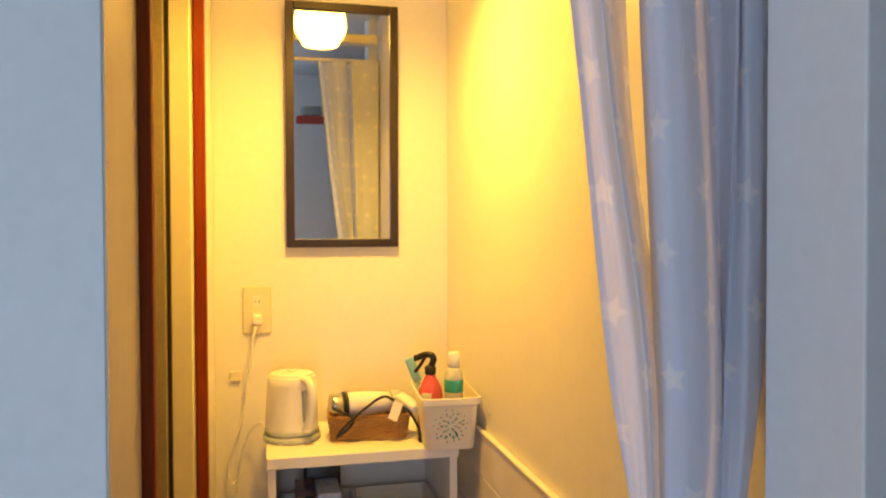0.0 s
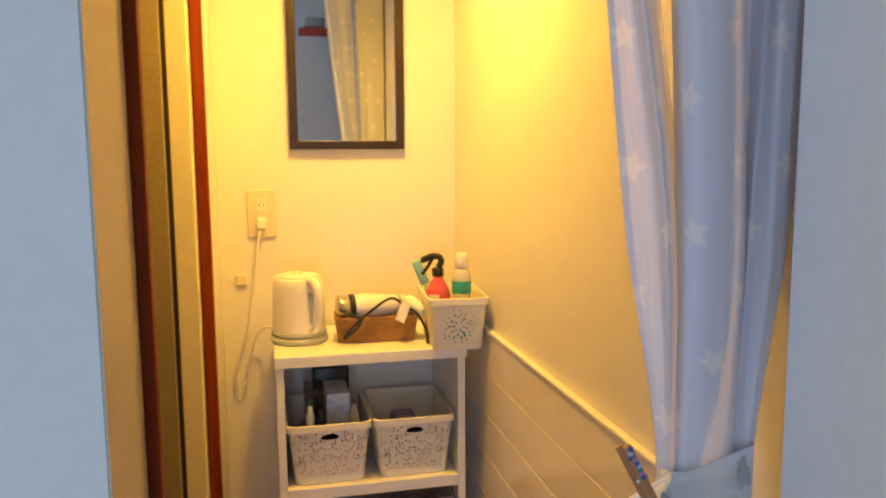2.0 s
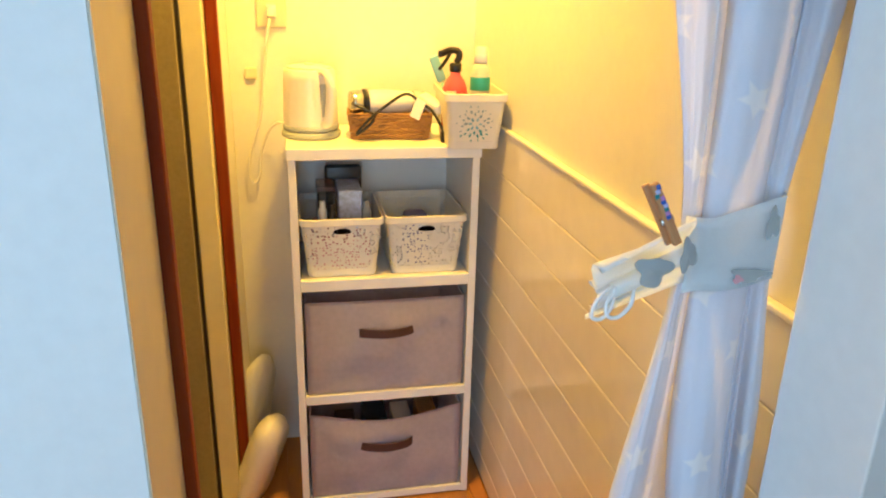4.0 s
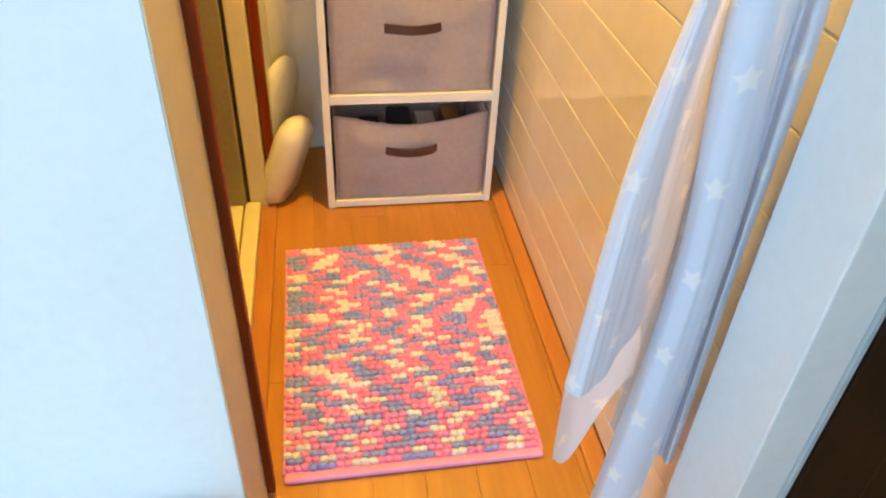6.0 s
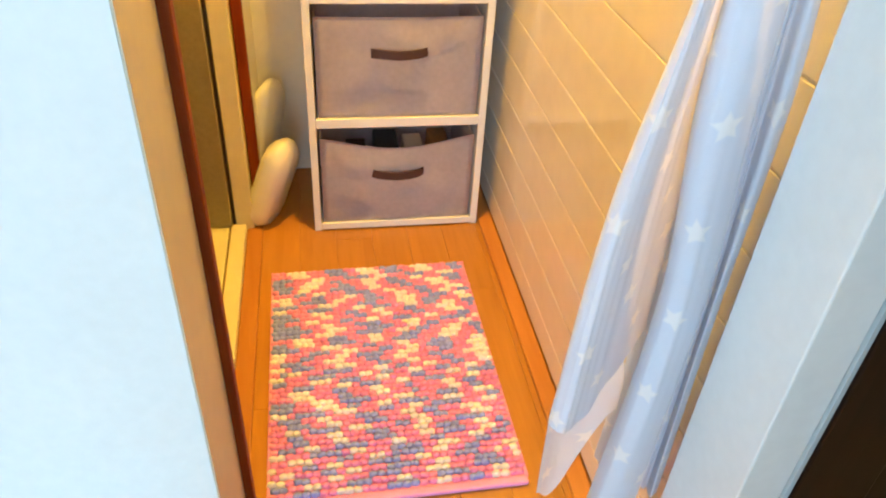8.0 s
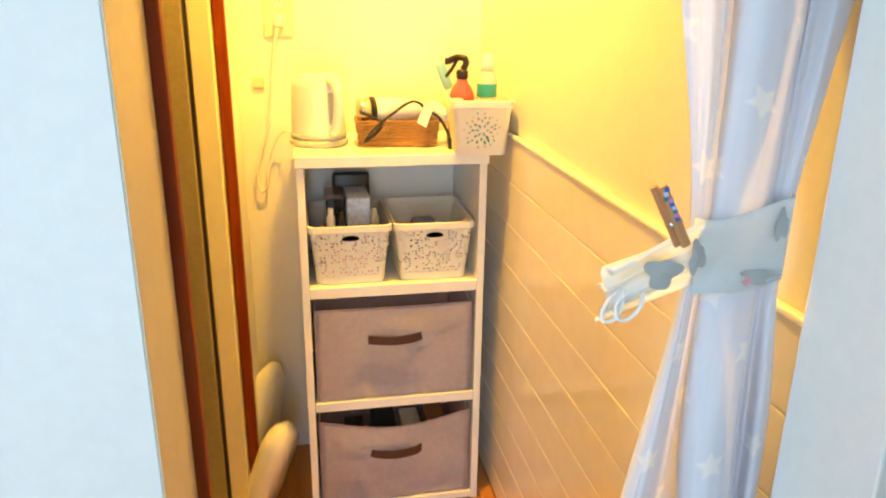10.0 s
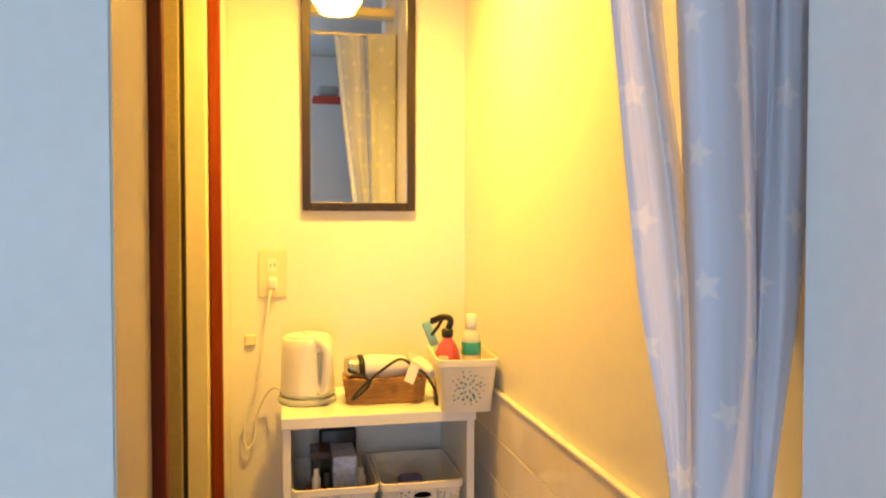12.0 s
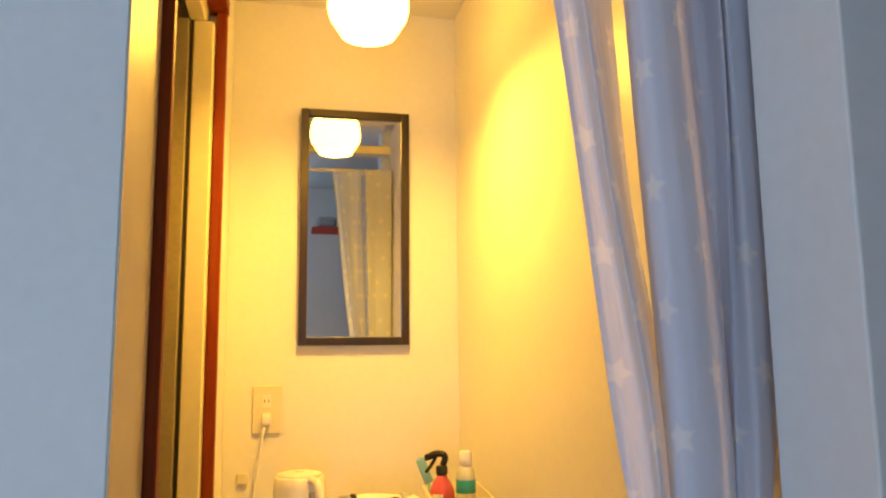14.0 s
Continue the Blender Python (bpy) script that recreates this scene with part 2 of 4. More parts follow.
def add_box(bm, x0, x1, y0, y1, z0, z1, bevel=0.0, seg=2, m=None):
    g = bmesh.ops.create_cube(bm, size=1)
    vs = g["verts"]
    bmesh.ops.scale(bm, vec=(x1 - x0, y1 - y0, z1 - z0), verts=vs)
    bmesh.ops.translate(bm, vec=((x0 + x1) / 2, (y0 + y1) / 2, (z0 + z1) / 2), verts=vs)
    if m is not None:
        bmesh.ops.transform(bm, matrix=m, verts=vs)
    if bevel:
        es = list({e for v in vs for e in v.link_edges})
        bmesh.ops.bevel(bm, geom=es, offset=bevel, segments=seg, profile=0.5, affect="EDGES")
    return bm


def box(x0, x1, y0, y1, z0, z1, bevel=0.0, seg=2, m=None):
    return add_box(bmesh.new(), x0, x1, y0, y1, z0, z1, bevel, seg, m)


def lathe(profile, n=32, m=None):
    """A turned shape from (radius, height) pairs."""
    bm = bmesh.new()
    rings = [[bm.verts.new((r * math.cos(2 * math.pi * i / n), r * math.sin(2 * math.pi * i / n), z)) for i in range(n)] for r, z in profile]
    for a, b in zip(rings, rings[1:]):
        for i in range(n):
            bm.faces.new((a[i], a[(i + 1) % n], b[(i + 1) % n], b[i]))
    bm.faces.new(rings[0][::-1])
    bm.faces.new(rings[-1])
    if m is not None:
        bmesh.ops.transform(bm, matrix=m, verts=bm.verts)
    return bm


def smooth_line(pts, n=8):
    """Catmull-Rom points through pts."""
    p = [Vector(q) for q in pts]
    p = [2 * p[0] - p[1]] + p + [2 * p[-1] - p[-2]]
    out = []
    for a, b, c, d in zip(p, p[1:], p[2:], p[3:]):
        for i in range(n):
            t = i / n
            out.append(0.5 * (2 * b + (c - a) * t + (2 * a - 5 * b + 4 * c - d) * t * t + (3 * b - a - 3 * c + d) * t ** 3))
    return out + [p[-2]]


def tube(pts, r, n=8, flat=1.0, bm=None):
    """A round or flattened cord along points."""
    bm = bm or bmesh.new()
    rings, ref = [], Vector((0.31, 0.2, 0.93)).normalized()
    for i, p in enumerate(pts):
        d = (pts[min(i + 1, len(pts) - 1)] - pts[max(i - 1, 0)]).normalized()
        s = d.cross(ref)
        s = s.normalized() if s.length > 1e-4 else Vector((1, 0, 0))
        u = s.cross(d).normalized()
        rr = r[i] if isinstance(r, list) else r
        rings.append([bm.verts.new(p + rr * (math.cos(2 * math.pi * k / n) * s + flat * math.sin(2 * math.pi * k / n) * u)) for k in range(n)])
    for a, b in zip(rings, rings[1:]):
        for k in range(n):
            bm.faces.new((a[k], a[(k + 1) % n], b[(k + 1) % n], b[k]))
    bm.faces.new(rings[0][::-1])
    bm.faces.new(rings[-1])
    return bm


def round_rect(w, d, r, n=6):
    """Corner-rounded outline, counter-clockwise, centred."""
    out = []
    for cx, cy, a0 in ((w / 2 - r, d / 2 - r, 0), (-w / 2 + r, d / 2 - r, 90), (-w / 2 + r, -d / 2 + r, 180), (w / 2 - r, -d / 2 + r, 270)):
        for i in range(n + 1):
            a = radians(a0 + 90 * i / n)
            out.append((cx + r * math.cos(a), cy + r * math.sin(a)))
    return out


def loft(sections, closed_bottom=True, closed_top=False):
    """Skins equal-length outlines: (points, z) from the first to the last; gives UVs in metres."""
    bm = bmesh.new()
    uvl = bm.loops.layers.uv.new("UVMap")
    rings = [[bm.verts.new((x, y, z)) for x, y in pts] for pts, z in sections]
    n = len(rings[0])
    run = [0.0]
    for i in range(n):
        a, b = sections[0][0][i], sections[0][0][(i + 1) % n]
        run.append(run[-1] + math.hypot(a[0] - b[0], a[1] - b[1]))
    high = 0.0
    for (pa, za), (pb, zb), a, b in zip(sections, sections[1:], rings, rings[1:]):
        step = abs(zb - za) + 1e-4
        for i in range(n):
            f = bm.faces.new((a[i], a[(i + 1) % n], b[(i + 1) % n], b[i]))
            for l, (u, v) in zip(f.loops, ((run[i], high), (run[i + 1], high), (run[i + 1], high + step), (run[i], high + step))):
                l[uvl].uv = (u, v)
        high += step
    if closed_bottom:
        bm.faces.new(rings[0][::-1])
    if closed_top:
        bm.faces.new(rings[-1])
    return bm


def structure(name, bm, mat, label, category):
    return tagged(part(name, bm, mat), label, category, "", "structure")


# ---- the large structure ----
ZC, ZR = 2.28, 2.34
XT, XF, XW = 0.437, 0.466, 0.476      # wall end at the doorway, tile face, upper wall face
YO, YI = -1.033, -0.893    # room side and washroom side of the partition on the left
YJ, YG = -1.045, -1.160    # end of the tiles, room side of the right-hand wall
structure("wall_back", box(-0.40, 0.60, 0.32, 0.42, 0, ZR), WALL, "white wallpapered end wall of the washroom", "wall")
structure("wall_left", box(-0.26, -0.1290, 0.085, 0.318, 0, ZC), WALL, "short white wallpapered wall beside the bath door", "wall")
structure("wall_left_over_door", box(-0.26, -0.135, YI + 0.002, 0.083, 2.165, ZC), WALL, "white wallpaper above the bath door", "wall")
# Unseen slab closing the bath side so that no light leaks in.
structure("wall_light_stop", box(-0.40, -0.30, YI + 0.002, 0.318, 0, ZC), WALL, "unseen plain wall added behind the bath door to stop light", "wall")
structure("wall_partition", box(-1.60, -0.1122, YO, YI, 0, ZR), ROOMWALL, "white wallpapered partition beside the doorway", "wall")
structure("trim_jamb_left", box(-0.1120, -0.1100, YO + 0.0005, YI - 0.001, 0.002, 2.15), JAMB, "cream jamb board of the doorway, darkened for weaker light", "door jamb")
structure("wall_right", box(XW, 0.60, YJ, 0.318, 0.0, ZC), WALL, "white wallpapered side wall above the tiles", "wall")
structure("wall_jamb_right", box(XT, 0.490, YG, YJ - 0.002, 0, ZR, 0.002), ROOMWALL, "white wallpapered wall end beside the curtain", "wall")
structure("wall_over_doorway", box(-0.108, XT - 0.002, YO, YI, 2.275, ZR), ROOMWALL, "white wall above the doorway", "wall")
structure("wall_over_jamb", box(0.492, 1.302, YG, YG + 0.13, 2.02, ZR), ROOMWALL, "white wall above the dark door", "wall")
structure("wall_room_front", box(1.304, 2.30, YG, YG + 0.13, 0, ZR), ROOMWALL, "white room wall", "wall")
bm = box(-1.70, -1.602, -2.80, -2.03, 0, ZR)
add_box(bm, -1.70, -1.602, -1.21, YO, 0, ZR)
add_box(bm, -1.70, -1.602, -2.03, -1.21, 0, 1.36)
add_box(bm, -1.70, -1.602, -2.03, -1.21, 2.20, ZR)
structure("wall_room_left", bm, ROOMWALL, "white room side wall with an opening for the added fill light", "wall")
bm = box(-1.70, -0.56, -2.90, -2.802, 0, ZR)
add_box(bm, 0.0, 2.40, -2.90, -2.802, 0, ZR)
add_box(bm, -0.56, 0.0, -2.90, -2.802, 0, 0.10)
add_box(bm, -0.56, 0.0, -2.90, -2.802, 1.76, ZR)
structure("wall_room_rear", bm, ROOMWALL, "white room wall with a tall window opening", "wall")
structure("wall_room_right", box(2.302, 2.40, -2.80, -1.02, 0, ZR), ROOMWALL, "white room side wall", "wall")
structure("ceiling", box(-0.40, 0.60, YI, 0.42, ZC + 0.002, ZC + 0.05), CEIL, "pale washroom ceiling", "ceiling")
structure("ceiling_room", box(-1.70, 2.40, -2.90, YI - 0.002, ZR + 0.002, ZR + 0.1), CEIL, "pale room ceiling", "ceiling")
win = structure("window_1", box(-0.56, -0.52, -2.87, -2.83, 0.10, 1.76, 0.004), PLASTIC, "white framed tall room window", "window")
for x0, x1, z0, z1 in ((-0.04, 0.0, 0.10, 1.76), (-0.52, -0.04, 0.10, 0.14), (-0.52, -0.04, 1.72, 1.76)):
    part("window_frame", box(x0, x1, -2.868, -2.832, z0, z1, 0.003), PLASTIC, win)

# No side window is known; this frame only houses the fill light.
win = structure("side_fill_frame", box(-1.67, -1.63, -2.03, -1.99, 1.36, 2.20, 0.004), PLASTIC, "white frame added round the side fill light", "window")
for y0, y1, z0, z1 in ((-1.25, -1.21, 1.36, 2.20), (-1.99, -1.25, 1.36, 1.40), (-1.99, -1.25, 2.16, 2.20)):
    part("window_frame", box(-1.668, -1.632, y0, y1, z0, z1, 0.003), PLASTIC, win)

floor = structure("floor", box(-1.70, 2.40, -2.90, 0.42, -0.10, -0.004), FLOORW, "orange-brown wooden floorboards", "floor")

# doorway lintel and curtain rod
structure("trim_lintel", box(-0.108, XF - 0.004, YO + 0.04, YI - 0.02, 2.155, 2.19, 0.003), CREAM, "cream wooden bar across the doorway", "lintel")

# timber casing of the bath door
structure("trim_casing_near", box(-0.168, -0.0985, YI + 0.002, YI + 0.020, 0.092, 2.125, 0.002), CASING, "red-brown varnished door casing post", "door casing")
structure("trim_plinth", box(-0.168, -0.1000, YI + 0.002, YI + 0.019, -0.003, 0.091, 0.002), SKIRT, "orange-brown wooden plinth under the door casing", "plinth")
structure("trim_casing_far", box(-0.150, -0.1265, 0.058, 0.083, 0.004, 2.125, 0.002), CASING, "red-brown varnished door casing post", "door casing")
structure("trim_casing_head", box(-0.168, -0.124, YI + 0.044, 0.083, 2.127, 2.163, 0.002), CASING, "red-brown varnished door casing head", "door casing")
structure("trim_threshold", box(-0.1675, -0.131, YI + 0.044, 0.056, -0.003, 0.006, 0.002), SKIRT, "orange-brown wooden threshold strip", "threshold")
structure("baseboard", box(0.427, XF - 0.001, YJ, 0.318, -0.003, 0.010, 0.003), SKIRT, "orange-brown wooden skirting under the tiles", "skirting")

bath = thing("door_1", "cream-framed bath door with frosted olive panel", "door", kind="structure")
part("door_frame", box(-0.1955, -0.152, 0.020, 0.083, 0.0, 2.085, 0.003), CREAM, bath)
part("door_frame", box(-0.205, -0.170, YI + 0.003, YI + 0.06, 0.0, 2.085, 0.003), CREAM, bath)
part("door_head", box(-0.205, -0.170, YI + 0.003, 0.083, 2.087, 2.163, 0.003), CREAM, bath)
part("door_sill", box(-0.207, -0.170, YI + 0.062, 0.018, -0.003, 0.022, 0.003), CREAM, bath)
part("inner_sill", box(-0.262, -0.212, YI + 0.062, 0.05, -0.003, 0.016, 0.003), CREAM, bath)
part("gasket", box(-0.2030, -0.1957, 0.022, 0.050, 0.02, 2.085), RUBBER, bath)
part("inner_frame", box(-0.262, -0.2035, 0.010, 0.045, 0.018, 2.085, 0.003), PANEL, bath)
part("door_panel", box(-0.285, -0.265, YI + 0.062, 0.05, 0.002, 2.12, 0.002), PANEL, bath)
part("gasket", box(-0.264, -0.258, -0.05, -0.04, 0.02, 2.085), RUBBER, bath)

# ---- things of the washroom ----
def cubby(x, y, z):
    t = thing("shelf_unit", "white melamine three-tier open shelf unit on the floor", "shelf", (x, y, z))
    W, D, T = 0.42, 0.29, 0.017
    part("side_panel", box(0, T, 0.001, D, 0, 0.885, 0.001), WHITEBOARD, t)
    part("side_panel", box(W - T, W, 0.001, D, 0, 0.885, 0.001), WHITEBOARD, t)
    part("top_board", box(-0.003, W + 0.003, -0.004, D, 0.8855, 0.911, 0.002), WHITEBOARD, t)
    part("shelf_board", box(T + 0.0005, W - T - 0.0005, 0, D - 0.006, 0.583, 0.609, 0.001), WHITEBOARD, t)
    part("shelf_board", box(T + 0.0005, W - T - 0.0005, 0, D - 0.006, 0.291, 0.314, 0.001), WHITEBOARD, t)
    part("bottom_board", box(T + 0.0005, W - T - 0.0005, 0, D - 0.006, 0.004, 0.022, 0.001), WHITEBOARD, t)
    part("back_panel", box(T + 0.0005, W - T - 0.0005, D - 0.005, D - 0.001, 0.0225, 0.885), WHITEBOARD, t)
    return t


cubby(0, 0, 0.001)


def fabric_box(x, y, z, sag, label):
    t = thing("fabric_box", label, "storage box", (x, y, z), group="fabric boxes in the shelf unit")
    W, D, H = 0.373, 0.268, 0.239 if sag < 0.01 else 0.240
    bm = bmesh.new()
    N = 24
    # front cloth with a soft bulge, creases and a sagging rim
    grid = []
    for j in range(N + 1):
        rowv = []
        for i in range(N + 1):
            u, v = i / N, j / N
            rim = H - sag * math.sin(math.pi * u) ** 1.3
            bulge = -0.004 * math.sin(math.pi * u) * math.sin(math.pi * v) * (0.4 + 8 * sag) + 0.010 * min(1, 7 * u * (1 - u)) * min(1, 7 * v * (1 - v)) * noise.noise(Vector((u * 3.2 + sag * 40, v * 3.5, 1.7)))
            rowv.append(bm.verts.new((u * W, bulge + 0.003 * (1 - v), v * rim)))
        grid.append(rowv)
    for j in range(N):
        for i in range(N):
            bm.faces.new((grid[j][i], grid[j][i + 1], grid[j + 1][i + 1], grid[j + 1][i]))
    bmesh.ops.solidify(bm, geom=bm.faces[:], thickness=-0.004)
    part("front", bm, FABRIC, t, smooth=True)
    part("side", box(0.001, 0.004, 0.006, D, 0.001, H - 0.004, 0.001), FABRIC, t)
    part("side", box(W - 0.004, W - 0.001, 0.006, D, 0.001, H - 0.004, 0.001), FABRIC, t)
    part("back", box(0.005, W - 0.005, D - 0.004, D, 0.001, H - 0.004, 0.001), FABRIC, t)
    part("base", box(0.005, W - 0.005, 0.006, D - 0.005, 0.001, 0.005), FABRIC, t)
    hz = H * 0.66 - (0.5 * sag if sag > 0.01 else 0)
    pts = smooth_line([(W / 2 - 0.064, -0.005, hz), (W / 2 - 0.045, -0.011, hz - 0.1 * sag), (W / 2, -0.016, hz - 0.12 * sag - 0.002), (W / 2 + 0.045, -0.011, hz - 0.1 * sag), (W / 2 + 0.064, -0.005, hz + 0.003)], 5)
    bm = bmesh.new()
    rows = [[bm.verts.new(p + Vector((0, dy, dz))) for dy, dz in ((0, -0.0105), (0, 0.0105), (0.003, 0.0105), (0.003, -0.0105))] for p in pts]
    for a, b in zip(rows, rows[1:]):
        for k in range(4):
            bm.faces.new((a[k], a[(k + 1) % 4], b[(k + 1) % 4], b[k]))
    bm.faces.new(rows[0][::-1])
    bm.faces.new(rows[-1])
    part("handle", bm, STRAP, t, "dark brown strap handle")
    return t


fabric_box(0.0235, 0.004, 0.3165, 0.002, "grey fabric storage box with dark brown strap handle")
fabric_box(0.0235, 0.004, 0.0235, 0.030, "sagging grey fabric storage box, half open and filled")
for x, w, h, m, lab in ((0.09, 0.05, 0.15, STRAP, "dark brown packet in the fabric box"), (0.16, 0.06, 0.175, BLACK, "black packet in the fabric box"), (0.235, 0.05, 0.16, BASKETC, "ivory packet in the fabric box"), (0.30, 0.05, 0.175, WICKER, "brown packet in the fabric box")):
    ob = part("packet", box(x, x + w, 0.06, 0.16, 0.030, 0.030 + h, 0.004), m)
    tagged(ob, lab, "packet", "packets in the fabric box")


CUTOUT = material("cut_out_shadow", (0.30, 0.42, 0.42), 0.8)


def lace_basket(name, x, y, z, w, d, h, mat, label, group, rz=0.0, rim=0.008):
    t = thing(name, label, "basket", (x, y, z), rz, group=group)
    def ring(k, inset=0.0):
        return round_rect(w * k - 2 * inset, d * k - 2 * inset, 0.016)
    part("body", loft([(ring(0.84), 0.0), (ring(0.84 + 0.16 * 0.15), h * 0.15), (ring(0.84 + 0.16 * 0.85), h * 0.85), (ring(1.0), h)]), mat, t, smooth=True)
    part("foot", loft([(ring(0.845), 0.001), (ring(0.87), h * 0.14), (ring(0.87, 0.002), h * 0.14), (ring(0.845, 0.002), 0.002)]), BASKETC, t)
    part("rim", loft([(ring(0.985, -0.001), h - 0.016), (ring(1.0, -rim * 0.4), h - 0.014), (ring(1.0, -rim * 0.4), h), (ring(1.0, 0.001), h + 0.001), (ring(0.985, 0.002), h - 0.014)], False), BASKETC, t)
    if mat is not LACE:
        # flower of small cut-outs in the front: rings of petals with leaves below
        rr = random.Random(8)
        holes = [(0.0105, 6, 0.0030), (0.0200, 9, 0.0026), (0.0290, 13, 0.0022), (0.0370, 15, 0.0016)]
        for n_ring, (rad, count, size0) in enumerate(holes):
            for q in range(count):
                an = 2 * math.pi * (q + 0.5 * (n_ring % 2)) / count + rr.uniform(-0.12, 0.12)
                rad_q, size = rad * rr.uniform(0.92, 1.08), size0 * rr.uniform(0.75, 1.2) * (1.25 if math.sin(an) < -0.5 else 1.0)
                zz = h * 0.47 + rad_q * math.sin(an)
                kk = 0.84 + 0.16 * zz / h
                bm = bmesh.new()
                vs = []
                for i in range(8):
                    e, f = 1.5 * size * math.cos(math.pi * i / 4), 0.8 * size * math.sin(math.pi * i / 4)
                    vs.append(bm.verts.new((rad_q * math.cos(an) + e * math.cos(an) - f * math.sin(an), -d * kk / 2 - 0.0006, zz + e * math.sin(an) + f * math.cos(an))))
                bmesh.ops.solidify(bm, geom=[bm.faces.new(vs)], thickness=0.001)
                part("cut_out", bm, SKYBLUE if n_ring == 0 else TEAL if math.sin(an) < -0.6 else CUTOUT, t)
        return t
    bm = bmesh.new()
    # finger slot in the front
    pts = [(0.020 * math.cos(a), (0.009 if math.sin(a) > 0 else 0.004) * math.sin(a)) for a in [2 * math.pi * i / 20 for i in range(20)]]
    k = 0.84 + 0.16 * 0.8
    f = bm.faces.new([bm.verts.new((px, -d * k / 2 - 0.0012, h * 0.78 + pz)) for px, pz in pts])
    bmesh.ops.solidify(bm, geom=[f], thickness=0.002)
    part("finger_slot", bm, STRAP, t)
    return t


lace_basket("lace_basket", 0.112, 0.118, 0.6112, 0.182, 0.23, 0.141, LACE, "ivory pierced plastic basket filled with pink things", "baskets in the shelf unit")
lace_basket("lace_basket", 0.303, 0.118, 0.6112, 0.182, 0.23, 0.141, LACE, "ivory pierced plastic basket, mostly empty", "baskets in the shelf unit")
ob = part("pink_towel", box(0.046, 0.178, 0.034, 0.215, 0.593, 0.680, 0.02, 3), material("pink_towel_cloth", (0.66, 0.36, 0.38), 0.9, 0.2, 50, 0.8, 500, spec=0.2), smooth=True)
ob.location.z = 0.0232
tagged(ob, "folded pink towel inside the pierced basket", "towel")
ob = part("clear_box", box(0.062, 0.105, 0.07, 0.20, 0.672, 0.775, 0.004), SMOKY)
ob.location.z = 0.0232
tagged(ob, "smoky clear plastic box standing in the basket", "box")
for x, y, r, z1, m, lab in ((0.072, 0.058, 0.010, 0.757, PLASTIC, "slim white bottle standing in the basket"), (0.094, 0.052, 0.009, 0.748, BLACK, "slim black tube standing in the basket"), (0.172, 0.066, 0.011, 0.752, GREYPRINT, "grey bottle standing in the basket")):
    ob = part("small_bottle", lathe([(r * 0.9, 0.6745), (r, 0.678), (r, z1 - 0.02), (r * 0.6, z1 - 0.014), (r * 0.6, z1)], 16, pose(x, y, 0)), m, smooth=True)
    ob.location.z = 0.0232
    tagged(ob, lab, "bottle", "bottles in the pierced basket")
ob = part("card_box", box(0.11, 0.165, 0.085, 0.20, 0.672, 0.772, 0.003), material("printed_card", (0.50, 0.58, 0.78), 0.4, 0.5, 26))
ob.location.z = 0.0232
tagged(ob, "grey and white printed card box in the basket", "box")
ob = part("dark_pouch", box(0.085, 0.175, 0.205, 0.225, 0.595, 0.805, 0.008, 3), BLACK, smooth=True)
ob.location.z = 0.0232
tagged(ob, "black pouch at the back of the basket", "pouch")
ob = part("blue_pouch", box(0.262, 0.318, 0.05, 0.12, 0.592, 0.716, 0.012, 3), material("violet_cloth", (0.16, 0.16, 0.34), 0.8, 0.2), smooth=True)
ob.location.z = 0.0232
tagged(ob, "small violet pouch inside the pierced basket", "pouch")


def kettle(x, y, z):
    t = thing("electric_kettle", "white plastic electric kettle on the shelf unit", "kettle", (x, y, z), -62)
    t.scale = (0.97, 0.97, 0.81)
    part("base", lathe([(0.066, 0), (0.069, 0.004), (0.069, 0.014), (0.064, 0.018)]), WATERGAUGE, t, "grey power base", True)
    kb = part("body", lathe([(0.058, 0.019), (0.064, 0.022), (0.064, 0.04), (0.062, 0.10), (0.060, 0.16), (0.058, 0.182), (0.054, 0.187)]), PLASTIC, t, smooth=True)
    kl = part("lid", lathe([(0.053, 0.1875), (0.052, 0.191), (0.040, 0.1945), (0.013, 0.196)]), PLASTIC, t, smooth=True)
    part("knob", lathe([(0.012, 0.1962), (0.011, 0.200), (0.004, 0.201)]), PLASTIC, kl, smooth=True)
    part("trim_ring", lathe([(0.0646, 0.022), (0.0656, 0.024), (0.0656, 0.032), (0.0646, 0.034)]), WATERGAUGE, kb, smooth=True)
    bm = bmesh.new()
    a = [bm.verts.new(p) for p in ((-0.050, -0.02, 0.185), (-0.050, 0.02, 0.185), (-0.075, 0.0, 0.183), (-0.052, -0.006, 0.135), (-0.052, 0.006, 0.135))]
    for q in ((0, 2, 3), (2, 1, 4), (2, 4, 3), (0, 1, 2)):
        bm.faces.new([a[i] for i in q])
    part("spout", bm, PLASTIC, t)
    pts = smooth_line([(0.045, 0, 0.180), (0.078, 0, 0.178), (0.094, 0, 0.150), (0.090, 0, 0.09), (0.078, 0, 0.05), (0.058, 0, 0.04)], 6)
    part("handle", tube(pts, 0.0115, 10), PLASTIC, t, smooth=True)
    part("water_gauge", box(0.0545, 0.0635, -0.008, 0.008, 0.06, 0.15, 0.003), WATERGAUGE, kb, "grey translucent water gauge")
    return t


kettle(0.056, 0.150, 0.9125)


